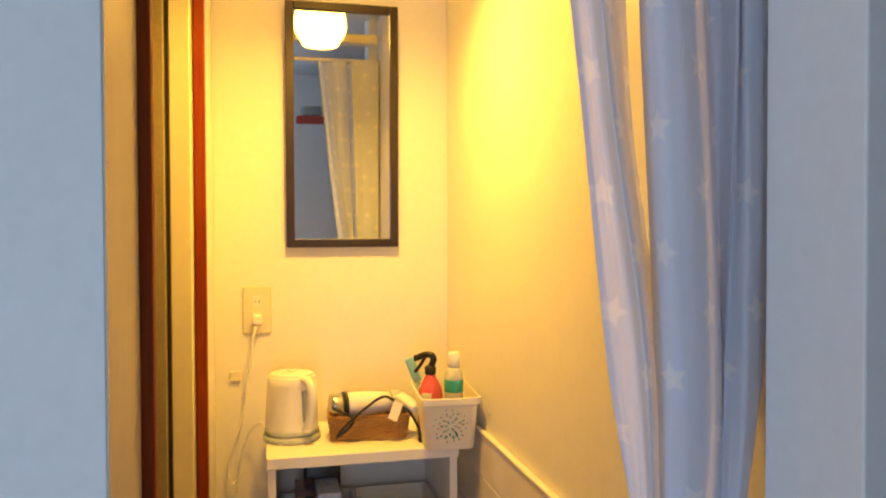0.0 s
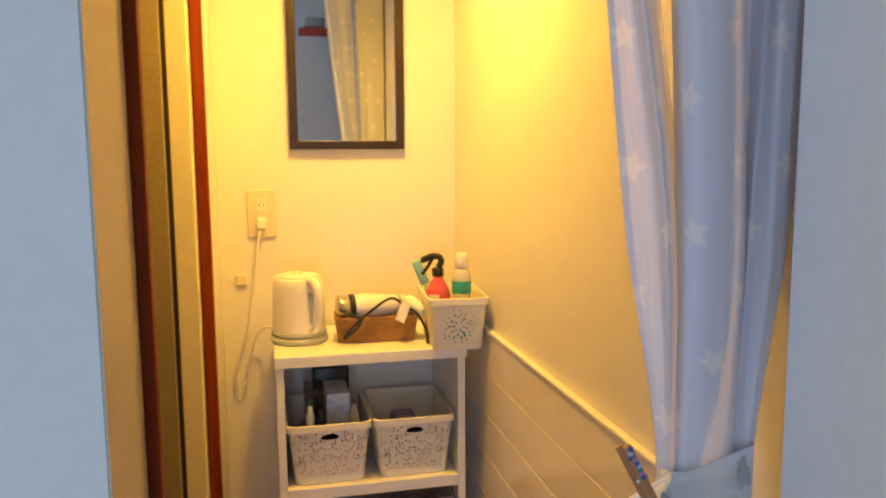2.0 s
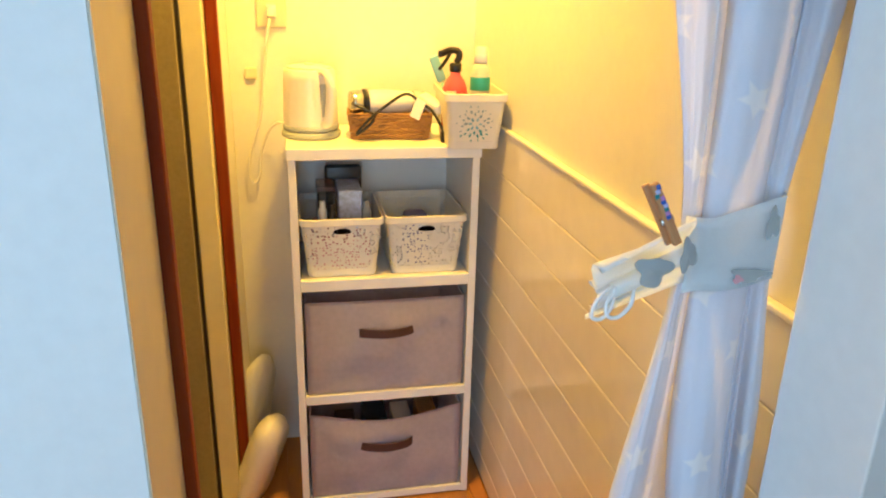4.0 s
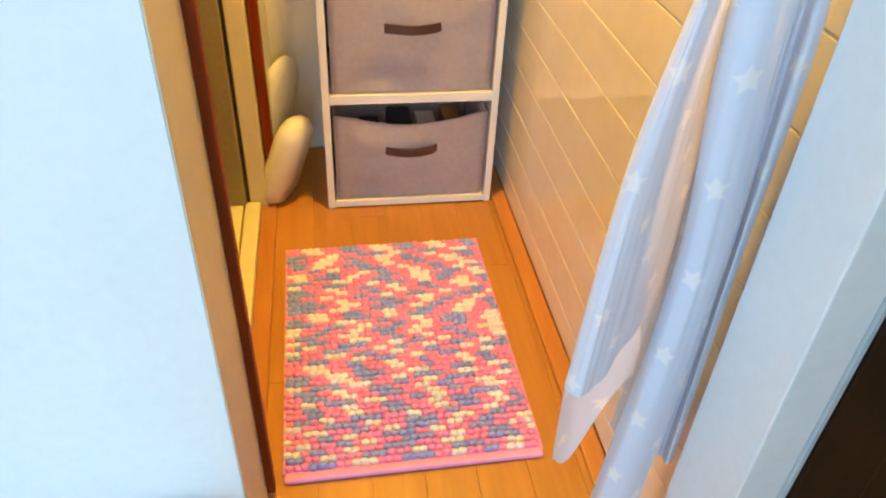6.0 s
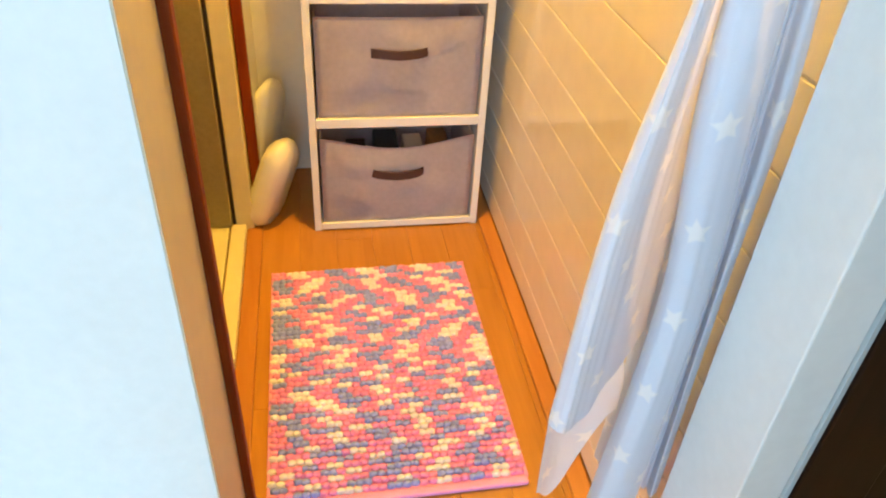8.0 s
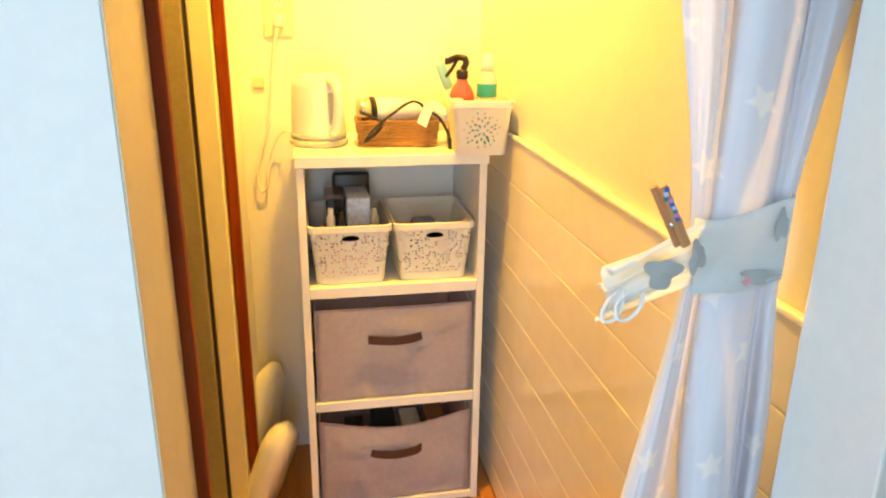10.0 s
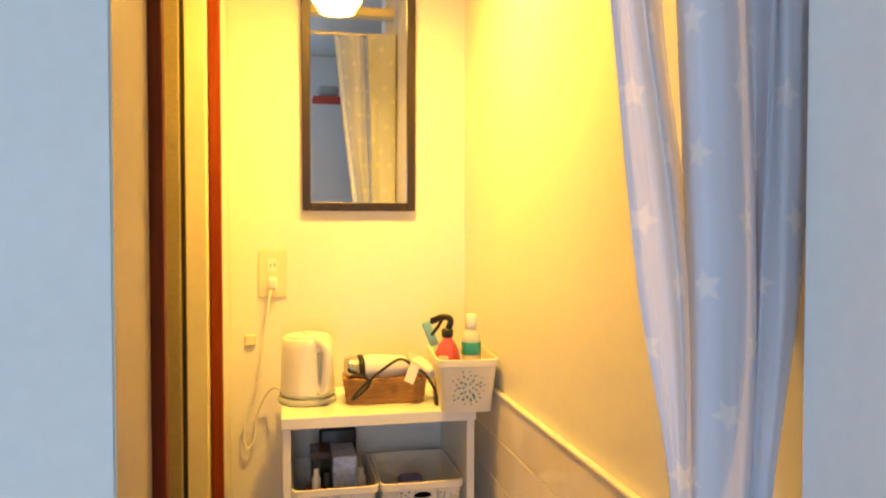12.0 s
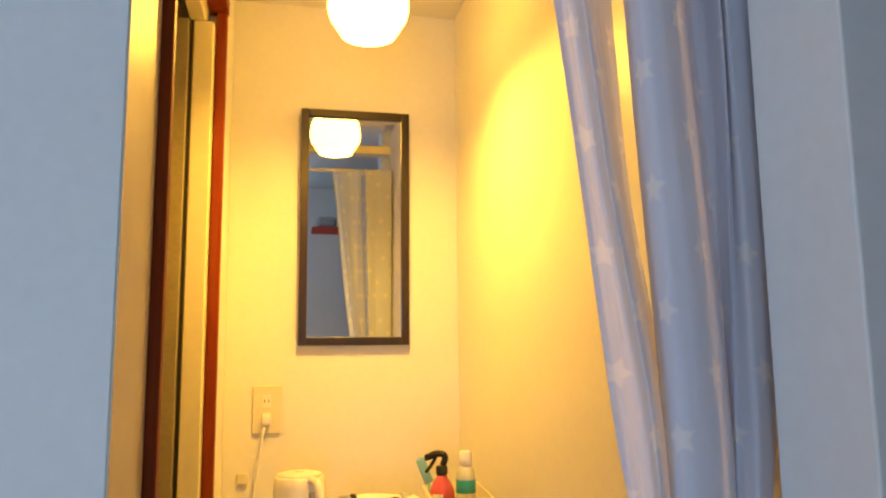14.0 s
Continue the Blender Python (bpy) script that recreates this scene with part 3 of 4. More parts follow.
def wicker_tray(x, y, z):
    t = thing("wicker_basket", "brown woven wicker basket holding a hair dryer", "basket", (x, y, z), -4)
    W, D, H = 0.185, 0.10, 0.062
    for k in range(9):
        z0 = 0.004 + k * 0.0066
        g = 0.92 + 0.08 * k / 8
        pts = round_rect(W * g, D * g, 0.012, 4)
        ring = [Vector((px * (1 + 0.012 * math.sin(i * 2.1 + k * math.pi)), py * (1 + 0.02 * math.sin(i * 2.1 + k * math.pi)), z0)) for i, (px, py) in enumerate(pts)]
        dense = []
        for a, b in zip(ring, ring[1:] + ring[:1]):
            m = max(1, int((b - a).length / 0.012))
            dense += [a.lerp(b, i / m) for i in range(m)]
        for i, p in enumerate(dense):
            o = 0.0016 * (1 if (i + k) % 2 else -1)
            p.x += o * (1 if abs(p.x) > W * 0.4 else 0) * math.copysign(1, p.x)
            p.y += o * (1 if abs(p.y) > D * 0.38 else 0) * math.copysign(1, p.y)
        part("woven_strand", tube(dense + dense[:1], 0.0036, 6), WICKER, t)
    part("base", box(-W * 0.45, W * 0.45, -D * 0.45, D * 0.45, 0.001, 0.004), WICKER, t)
    return t


wicker_tray(0.234, 0.130, 0.9125)


def dryer(x, y, z):
    t = thing("hair_dryer", "white hair dryer with black cord lying in the basket", "hair dryer", (x, y, z), 8)
    rot = Matrix.Rotation(radians(90), 4, "Y")
    part("barrel", lathe([(0.018, -0.06), (0.026, -0.055), (0.030, -0.03), (0.029, 0.0), (0.024, 0.045), (0.022, 0.06)], 24, rot), PLASTIC, t, smooth=True)
    part("grille", lathe([(0.027, -0.085), (0.029, -0.08), (0.029, -0.058), (0.026, -0.056)], 24, rot), STEEL, t, "chrome intake end", True)
    part("nozzle", lathe([(0.024, 0.061), (0.026, 0.066), (0.024, 0.088), (0.020, 0.09)], 24, rot), WATERGAUGE, t, smooth=True)
    part("ring", lathe([(0.026, -0.0565), (0.0315, -0.056), (0.0315, -0.047), (0.026, -0.0465)], 24, rot), BLACK, t, "black collar behind the intake", True)
    part("paper_tag", box(-0.012, 0.012, -0.0006, 0.0006, -0.022, 0.022, 0.0, 2, Matrix.Translation((0.048, -0.084, -0.004)) @ Matrix.Rotation(radians(28), 4, "Y") @ Matrix.Rotation(radians(-14), 4, "X")), PLASTIC, t, "small white paper tag")
    part("handle", box(-0.012, 0.018, -0.075, -0.01, -0.014, 0.014, 0.008, 3, Matrix.Translation((0.07, -0.006, 0.014)) @ Matrix.Rotation(radians(24), 4, "X") @ Matrix.Rotation(radians(28), 4, "Z")), PLASTIC, t, "pale folded handle", True)
    return t


dryer(0.228, 0.130, 0.9895)
cord = part("dryer_cord", tube(smooth_line([(0.150, 0.11, 0.972), (0.146, 0.075, 0.968), (0.165, 0.062, 0.962), (0.190, 0.060, 0.945), (0.178, 0.056, 0.925), (0.150, 0.058, 0.905), (0.175, 0.056, 0.935), (0.215, 0.062, 0.966), (0.262, 0.068, 0.992), (0.295, 0.066, 0.972), (0.32, 0.060, 0.955), (0.337, 0.045, 0.925), (0.345, 0.036, 0.905)], 6), 0.0032, 8), BLACK, smooth=True)
cord.location = (0.002, 0.008, 0.0235)
tagged(cord, "black cord trailing over the wicker basket", "cord")
plug = part("cord_plug", box(0.336, 0.352, 0.026, 0.044, 0.889, 0.915, 0.004), BLACK)
plug.location = (0.002, 0.008, 0.0235)
tagged(plug, "black mains plug on the shelf top", "plug")

lace_basket("toiletry_basket", 0.402, 0.057, 0.9125, 0.130, 0.215, 0.118, LACEF, "ivory plastic basket with flower cut-outs holding toiletries", "", -4)


def spray_bottle(x, y, z):
    t = thing("spray_bottle", "red spray bottle with black trigger head", "bottle", (x, y, z), -30)
    part("body", lathe([(0.024, 0), (0.029, 0.004), (0.029, 0.095), (0.027, 0.112), (0.020, 0.128), (0.012, 0.139), (0.011, 0.145)], 24), RED, t, smooth=True)
    part("label", box(-0.012, 0.012, -0.0310, -0.0285, 0.085, 0.106, 0.001), PLASTIC, t, "white label")
    part("collar", lathe([(0.0125, 0.1455), (0.0135, 0.148), (0.0135, 0.162), (0.009, 0.165)], 20), BLACK, t, smooth=True)
    sh = part("head", tube(smooth_line([(0.002, 0, 0.1655), (0.008, 0, 0.178), (0.004, 0, 0.189), (-0.014, 0, 0.190), (-0.032, 0, 0.182)], 6), 0.0075, 10), BLACK, t, smooth=True)
    part("trigger", tube(smooth_line([(-0.012, 0, 0.186), (-0.024, 0, 0.166), (-0.038, 0, 0.148)], 5), 0.004, 8), BLACK, sh, smooth=True)
    part("nozzle", box(-0.040, -0.031, -0.007, 0.007, 0.174, 0.189, 0.003), BLACK, sh)
    return t


spray_bottle(0.371, 0.060, 0.9205)


def lotion(x, y, z):
    t = thing("lotion_bottle", "clear bottle with white cap and teal label", "bottle", (x, y, z))
    t.scale = (1, 1, 1.18)
    part("body", lathe([(0.019, 0), (0.0215, 0.003), (0.0215, 0.125), (0.019, 0.138), (0.012, 0.146)], 24), MILKY, t, smooth=True)
    part("label", lathe([(0.0219, 0.098), (0.0221, 0.099), (0.0221, 0.121), (0.0219, 0.122)], 24), TEAL, t, "teal label band", True)
    part("cap", lathe([(0.0130, 0.1465), (0.0145, 0.148), (0.0135, 0.172), (0.010, 0.175)], 24), PLASTIC, t, smooth=True)
    return t


lotion(0.418, 0.022, 0.9155)
t = thing("hair_brush", "pale blue plastic brush standing in the basket", "brush", (0.356, 0.120, 0.9155))
part("handle", tube([Vector((0.012, 0, 0.004)), Vector((0.0, 0.0, 0.12))], 0.006, 8), SKYBLUE, t, smooth=True)
part("head", box(-0.011, 0.011, -0.006, 0.006, 0, 0.062, 0.005, 3, Matrix.Translation((-0.002, 0, 0.122)) @ Matrix.Rotation(radians(-22), 4, "Y")), SKYBLUE, t, smooth=True)

# wall mirror, hung leaning slightly forward
t = thing("wall_mirror", "tall rectangular mirror in black-brown wooden frame", "mirror")
t.matrix_basis = pose(0.194, 0.316, 1.360, MIRROR_TILT, 0, MIRROR_TURN)
MW, MH, FW = 0.288, 0.624, 0.021
for x0, x1, z0, z1 in ((-MW / 2, -MW / 2 + FW, 0, MH), (MW / 2 - FW, MW / 2, 0, MH), (-MW / 2 + FW + 0.0003, MW / 2 - FW - 0.0003, 0, FW), (-MW / 2 + FW + 0.0003, MW / 2 - FW - 0.0003, MH - FW, MH)):
    part("frame", box(x0, x1, -0.018, 0, z0, z1, 0.002), FRAMEW, t)
part("glass", box(-MW / 2 + FW, MW / 2 - FW, -0.009, -0.005, FW, MH - FW), MIRROR, t, "mirror glass")

# socket with plug and kettle lead
t = thing("wall_socket", "ivory double socket plate on the wall", "socket", (-0.024, 0.3195, 1.2005))
part("plate", box(-0.035, 0.035, -0.007, 0, -0.06, 0.06, 0.003), CREAM, t)
for dz in (0.022, -0.022):
    ol = part("outlet", box(-0.011, 0.011, -0.009, -0.0072, dz - 0.016, dz + 0.016, 0.001), BASKETC, t)
    if dz > 0:
        up = ol
for dz in (0.022,):
    part("slot", box(-0.006, -0.004, -0.0096, -0.0091, dz - 0.004, dz + 0.004), BLACK, up)
    part("slot", box(0.004, 0.006, -0.0096, -0.0091, dz - 0.004, dz + 0.004), BLACK, up)
t = thing("power_plug", "white plug in the wall socket", "plug", (-0.024, 0.310, 1.1775))
part("body", box(-0.011, 0.011, -0.026, 0, -0.013, 0.013, 0.005, 3), PLASTIC, t, smooth=True)
cord = part("kettle_cord", tube(smooth_line([(-0.028, 0.288, 1.160), (-0.034, 0.282, 1.13), (-0.046, 0.29, 1.04), (-0.062, 0.295, 0.93), (-0.086, 0.30, 0.86), (-0.097, 0.30, 0.80), (-0.088, 0.30, 0.765), (-0.071, 0.30, 0.785), (-0.066, 0.30, 0.84), (-0.045, 0.29, 0.895), (-0.02, 0.27, 0.922), (0.01, 0.22, 0.918)], 8), 0.0032, 8), PLASTIC, smooth=True)
tagged(cord, "white kettle lead hanging down the wall", "cord")
# Block for a small wall hook; the darker cream puts its shade into colour.
t = thing("wall_hook", "small block standing for a wall hook, darker cream for its shade", "cover plate", (-0.079, 0.3195, 1.034))
part("plate", box(-0.014, 0.014, -0.010, 0, -0.014, 0.014, 0.004), CREAM, t)

# ceiling lamp
t = thing("ceiling_lamp", "round white glass globe ceiling lamp, switched on", "lamp", (0.172, -0.20, ZC + 0.009))
part("base", lathe([(0.055, -0.0095), (0.055, -0.02), (0.045, -0.045), (0.045, -0.15)][::-1], 32), PLASTIC, t, smooth=True)
part("underside", lathe([(0.022, -0.2985), (0.036, -0.298), (0.046, -0.295)], 48), BULB, t, "brightly lit open underside", True)
part("globe", lathe([(0.048, -0.2935), (0.051, -0.300), (0.053, -0.3085), (0.056, -0.307), (0.064, -0.294), (0.078, -0.272), (0.083, -0.254), (0.083, -0.232), (0.078, -0.205), (0.062, -0.172), (0.045, -0.155)], 48), GLOBE, t, "glowing white glass globe", True)

# white rounded plastic things leaning between wall and shelf unit
t = thing("bath_stool_lid", "white rounded plastic toilet-style lid leaning on the wall", "plastic lid", (-0.070, 0.13, 0.002))
def slab(w, h, d, m):
    pts = round_rect(w, h, w * 0.46, 8)
    k = 0.86
    small = [(x * k, y * k) for x, y in pts]
    bm = loft([(small, 0), (pts, d * 0.35), (pts, d * 0.65), (small, d)], True, True)
    bmesh.ops.transform(bm, matrix=m, verts=bm.verts)
    return bm
def leaning(foot, top, side):
    """Pose of a slab whose long side runs from foot to top and whose broad side runs along side."""
    y = (Vector(top) - Vector(foot)).normalized()
    x = (Vector(side) - y * y.dot(Vector(side))).normalized()
    m = Matrix((x, y, x.cross(y))).transposed().to_4x4()
    m.translation = (Vector(foot) + Vector(top)) / 2
    return m
part("lid", slab(0.120, 0.250, 0.058, leaning((-0.092, -0.050, 0.008), (-0.014, -0.045, 0.222), (0.45, 0.90, -0.1))), PLASTIC, t, smooth=True)
part("seat", slab(0.110, 0.33, 0.046, leaning((-0.096, 0.075, 0.008), (-0.042, 0.105, 0.305), (0.45, 0.90, -0.1))), PLASTIC, t, smooth=True)

# ---- curtain ----
def lerp_table(tab, z):
    for (z0, a), (z1, b) in zip(tab, tab[1:]):
        if z <= z1:
            f = min(1, max(0, (z - z0) / (z1 - z0)))
            f = f * f * (3 - 2 * f)
            return a + (b - a) * f
    return tab[-1][1]


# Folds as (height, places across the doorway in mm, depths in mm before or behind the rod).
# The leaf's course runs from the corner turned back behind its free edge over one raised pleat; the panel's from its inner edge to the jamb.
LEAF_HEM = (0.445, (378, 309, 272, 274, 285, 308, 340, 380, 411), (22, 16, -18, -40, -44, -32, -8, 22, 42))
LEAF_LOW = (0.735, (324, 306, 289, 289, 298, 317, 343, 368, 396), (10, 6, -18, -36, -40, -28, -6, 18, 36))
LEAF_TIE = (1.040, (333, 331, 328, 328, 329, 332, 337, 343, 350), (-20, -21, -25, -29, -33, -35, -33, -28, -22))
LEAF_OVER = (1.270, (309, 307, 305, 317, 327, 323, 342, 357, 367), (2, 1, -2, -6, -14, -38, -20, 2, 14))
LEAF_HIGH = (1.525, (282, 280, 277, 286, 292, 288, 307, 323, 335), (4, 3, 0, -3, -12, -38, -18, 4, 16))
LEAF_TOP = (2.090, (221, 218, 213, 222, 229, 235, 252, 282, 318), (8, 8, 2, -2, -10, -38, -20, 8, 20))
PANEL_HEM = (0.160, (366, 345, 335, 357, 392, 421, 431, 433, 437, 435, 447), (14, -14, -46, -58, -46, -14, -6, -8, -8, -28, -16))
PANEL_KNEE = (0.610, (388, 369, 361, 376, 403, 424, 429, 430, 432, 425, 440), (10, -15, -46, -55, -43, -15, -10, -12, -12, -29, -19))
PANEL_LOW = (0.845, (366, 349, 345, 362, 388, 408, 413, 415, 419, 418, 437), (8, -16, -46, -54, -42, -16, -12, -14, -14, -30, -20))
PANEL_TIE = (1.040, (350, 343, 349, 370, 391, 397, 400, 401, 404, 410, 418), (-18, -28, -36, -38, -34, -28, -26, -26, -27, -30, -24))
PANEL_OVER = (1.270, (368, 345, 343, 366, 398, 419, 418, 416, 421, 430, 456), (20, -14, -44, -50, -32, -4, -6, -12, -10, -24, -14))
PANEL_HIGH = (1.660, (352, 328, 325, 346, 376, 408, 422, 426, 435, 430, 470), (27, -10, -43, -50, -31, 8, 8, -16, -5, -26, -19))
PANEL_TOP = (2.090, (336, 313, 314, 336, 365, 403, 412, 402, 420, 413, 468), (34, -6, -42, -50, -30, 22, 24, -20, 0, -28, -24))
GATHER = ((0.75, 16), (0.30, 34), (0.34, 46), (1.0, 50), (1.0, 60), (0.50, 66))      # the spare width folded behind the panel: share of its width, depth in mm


def fold_at(folds, z):
    """The folds' course at one height, eased between the keyed heights."""
    i = max(k for k in range(len(folds) - 1) if k == 0 or folds[k][0] <= z)
    n, k = len(folds) - 1, min(1.0, max(0.0, (z - folds[i][0]) / (folds[i + 1][0] - folds[i][0])))
    a, b, c, d = folds[max(i - 1, 0)], folds[i], folds[i + 1], folds[min(i + 2, n)]
    h = c[0] - b[0]

    def eased(j, q):
        m0 = (c[j][q] - a[j][q]) / (c[0] - a[0]) * h
        m1 = (d[j][q] - b[j][q]) / (d[0] - b[0]) * h
        return (2 * k ** 3 - 3 * k * k + 1) * b[j][q] + (k ** 3 - 2 * k * k + k) * m0 + (3 * k * k - 2 * k ** 3) * c[j][q] + (k ** 3 - k * k) * m1

    return [(eased(1, q) / 1000, eased(2, q) / 1000, 0) for q in range(len(b[1]))]


def hang(folds, hem, sub, gather=(), star_shift=0.0, seed=4.4):
    """One hanging width of cloth; hem gives the lower edge's height along the course."""
    NZ, top = 110, 2.09
    bm = bmesh.new()
    uvl = bm.loops.layers.uv.new("UVMap")
    spans = len(folds[0][1]) + len(gather) - 1
    count = spans * sub + 1
    rows, uvs = [], []
    for j in range(NZ + 1):
        rowv, rowuv, run, last = [], [], star_shift, None
        for i in range(count):
            low = lerp_table(hem, i / sub)
            z = low + (top - low) * j / NZ
            course = fold_at(folds, z)
            tied = min(1.0, abs(z - 1.04) / 0.10)
            if gather:
                x0, x1 = course[1][0], course[-1][0]
                course += [(x0 + (x1 - x0) * s, (d * tied - 12 * (1 - tied)) / 1000, 0) for s, d in gather]
            q = smooth_line(course, sub)[i]
            w = noise.noise(Vector((i * 0.55 / sub, z * 2.2, seed)))
            ripple = noise.noise(Vector((i * 2.6 / sub, z * 3.5, seed + 9)))
            p = Vector((min(0.470, q.x + 0.002 * w * tied), CURTAIN_Y + q.y + (0.005 * w + 0.0022 * ripple) * tied, z))
            if p.x > 0.434:
                p.y = max(p.y, YJ + 0.006)
            if last is not None:
                run += math.hypot(p.x - last.x, p.y - last.y)
            last = p
            rowv.append(bm.verts.new(p))
            rowuv.append((run, z))
        rows.append(rowv)
        uvs.append(rowuv)
    for j in range(NZ):
        for i in range(count - 1):
            f = bm.faces.new((rows[j][i], rows[j][i + 1], rows[j + 1][i + 1], rows[j + 1][i]))
            for l, (a, b) in zip(f.loops, ((j, i), (j, i + 1), (j + 1, i + 1), (j + 1, i))):
                l[uvl].uv = uvs[a][b]
    return bm, rows


def curtain():
    t = thing("door_curtain", "pale lavender curtain printed with white stars, gathered to one side", "curtain")
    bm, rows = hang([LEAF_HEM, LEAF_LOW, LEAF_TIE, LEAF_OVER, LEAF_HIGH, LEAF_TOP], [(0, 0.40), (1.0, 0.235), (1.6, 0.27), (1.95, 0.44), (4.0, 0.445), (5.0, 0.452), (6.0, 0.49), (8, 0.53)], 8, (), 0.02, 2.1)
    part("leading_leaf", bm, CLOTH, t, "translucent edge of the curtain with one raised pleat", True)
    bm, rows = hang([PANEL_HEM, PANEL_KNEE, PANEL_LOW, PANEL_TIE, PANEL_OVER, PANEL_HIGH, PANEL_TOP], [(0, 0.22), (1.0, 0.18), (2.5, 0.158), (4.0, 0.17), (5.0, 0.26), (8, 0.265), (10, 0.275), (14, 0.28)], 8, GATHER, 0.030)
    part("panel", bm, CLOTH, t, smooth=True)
    return t


curtain()
t = thing("curtain_rod", "thin white curtain rod across the doorway", "curtain rod", (0, CURTAIN_Y, 2.095))
part("rod", tube([Vector((-0.108, 0, 0)), Vector((XF - 0.004, 0, 0))], 0.008, 12), PLASTIC, t, smooth=True)

# tieback of pale printed cotton with a clothes peg
def tieback():
    t = thing("curtain_tieback", "pale cotton tieback with grey print round the curtain", "tieback")
    cx, cy, rx, ry = 0.372, CURTAIN_Y - 0.021, 0.044, 0.023
    n = 48
    bm = bmesh.new()
    rings = [[] for _ in range(7)]
    for i in range(n):
        a = 2 * math.pi * i / n
        x = cx + rx * math.copysign(abs(math.cos(a)) ** 0.6, math.cos(a))
        y = cy + ry * math.copysign(abs(math.sin(a)) ** 0.45, math.sin(a))
        if x < cx and y > cy:
            x = cx + (x - cx) * 0.35
        low = 1.004 + 0.10 * (x - cx) + 0.0015 * math.sin(5 * a)
        high = 1.074 + 0.22 * (x - cx) + 0.0015 * math.sin(4 * a)
        for k, ring in enumerate(rings):
            v = k / 6
            crease = 0.0016 * noise.noise(Vector((14 * x, 3 * v, 2.0 + y * 9)))
            ring.append(bm.verts.new((x + 0.4 * crease, y + crease, low + (high - low) * v)))
    for bot, top in zip(rings, rings[1:]):
        for i in range(n):
            bm.faces.new((bot[i], bot[(i + 1) % n], top[(i + 1) % n], top[i]))
    bmesh.ops.solidify(bm, geom=bm.faces[:], thickness=0.002)
    part("band", bm, BAND, t, smooth=True)
    # loose pleated end
    bm = bmesh.new()
    N, M = 18, 24
    g = []
    for j in range(N + 1):
        u = j / N
        rowv = []
        for i in range(M + 1):
            v = i / M - 0.5
            h = 0.058 - 0.006 * u
            z = 1.038 - 0.030 * u + h * v - 0.012 * u * abs(math.sin(9 * v))
            y = CURTAIN_Y - 0.040 + 0.012 * u + 0.010 * u * math.sin(24 * v + 0.5) + 0.004 * math.sin(11 * v)
            rowv.append(bm.verts.new((0.330 - 0.076 * u, y, z)))
        g.append(rowv)
    for j in range(N):
        for i in range(M):
            bm.faces.new((g[j][i], g[j][i + 1], g[j + 1][i + 1], g[j + 1][i]))
    bmesh.ops.solidify(bm, geom=bm.faces[:], thickness=0.0015)
    le = part("loose_end", bm, BAND, t, smooth=True)

    def patch(x, z, rw, rh, mat, seed, flat=True):
        bm = bmesh.new()
        vs = []
        for i in range(28):
            a = 2 * math.pi * i / 28
            k = 1 + 0.22 * math.sin(3 * a + seed) + 0.12 * math.sin(5 * a + 2 * seed)
            px, pz = x + rw * k * math.cos(a), z + rh * k * math.sin(a)
            if flat:
                py = CURTAIN_Y - 0.0465
            else:
                py = cy - ry - 0.0026
            vs.append(bm.verts.new((px, py, pz)))
        c = bm.verts.new((x, CURTAIN_Y - 0.048 if flat else cy - ry - 0.0029, z))
        for i in range(28):
            bm.faces.new((vs[i], vs[(i + 1) % 28], c))
        part("print", bm, mat, t, "grey printed patch" if mat is GREYPRINT else "pink printed patch")

    patch(0.296, 1.024, 0.015, 0.013, GREYPRINT, 0.4)
    patch(0.325, 1.036, 0.007, 0.014, GREYPRINT, 1.9)
    patch(0.384, 1.016, 0.017, 0.006, GREYPRINT, 0.9, False)
    patch(0.398, 1.060, 0.006, 0.013, GREYPRINT, 2.6, False)
    patch(0.375, 1.013, 0.006, 0.004, PINKPRINT, 2.1, False)
    for k, (x0, x1) in enumerate(((0.257, 0.269), (0.271, 0.286))):
        pts = smooth_line([(x0 + 0.008, CURTAIN_Y - 0.035, 1.008), (x0 - 0.006 - 0.004 * k, CURTAIN_Y - 0.042, 0.998), (x0 - 0.010, CURTAIN_Y - 0.045, 0.986), (x0, CURTAIN_Y - 0.044, 0.984), (x1 - 0.004, CURTAIN_Y - 0.042, 0.994), (x1, CURTAIN_Y - 0.036, 1.008)], 6)
        part("drawstring", tube(pts, 0.0018, 8), PLASTIC, le, "white drawstring loop", True)
    return t


tieback()
t = thing("clothes_peg", "wooden clothes peg with colourful flower print", "clothes peg", (0.309, CURTAIN_Y - 0.054, 0.952))
t.matrix_basis = pose(0.307, CURTAIN_Y - 0.055, 1.051, -4, -27, 0)
t.scale = (0.66, 0.72, 0.70)
pj = part("jaw", box(-0.0055, 0.0055, -0.009, -0.002, 0, 0.078, 0.0015), PIN, t)
part("jaw", box(-0.0105, -0.001, 0.001, 0.007, 0, 0.078, 0.0015), PIN, t)
part("spring", lathe([(0.004, -0.008), (0.0045, -0.007), (0.0045, 0.007), (0.004, 0.008)], 12, pose(0, -0.001, 0.030, 0, 90, 0)), STEEL, t, "steel spring", True)
flowers = [material("blue_print", (0.03, 0.10, 0.42), 0.5), material("lilac_print", (0.52, 0.22, 0.5), 0.5), material("green_print", (0.02, 0.2, 0.22), 0.5), material("light_print", (0.5, 0.5, 0.75), 0.5)]
rng = random.Random(5)
for k in range(9):
    z0 = 0.036 + 0.0046 * k
    x0 = rng.uniform(-0.003, 0.003)
    part("printed_flower", box(x0 - 0.0028, x0 + 0.0028, -0.0098, -0.0088, z0 - 0.0028, z0 + 0.0028, 0.0004), flowers[k % 4], pj)

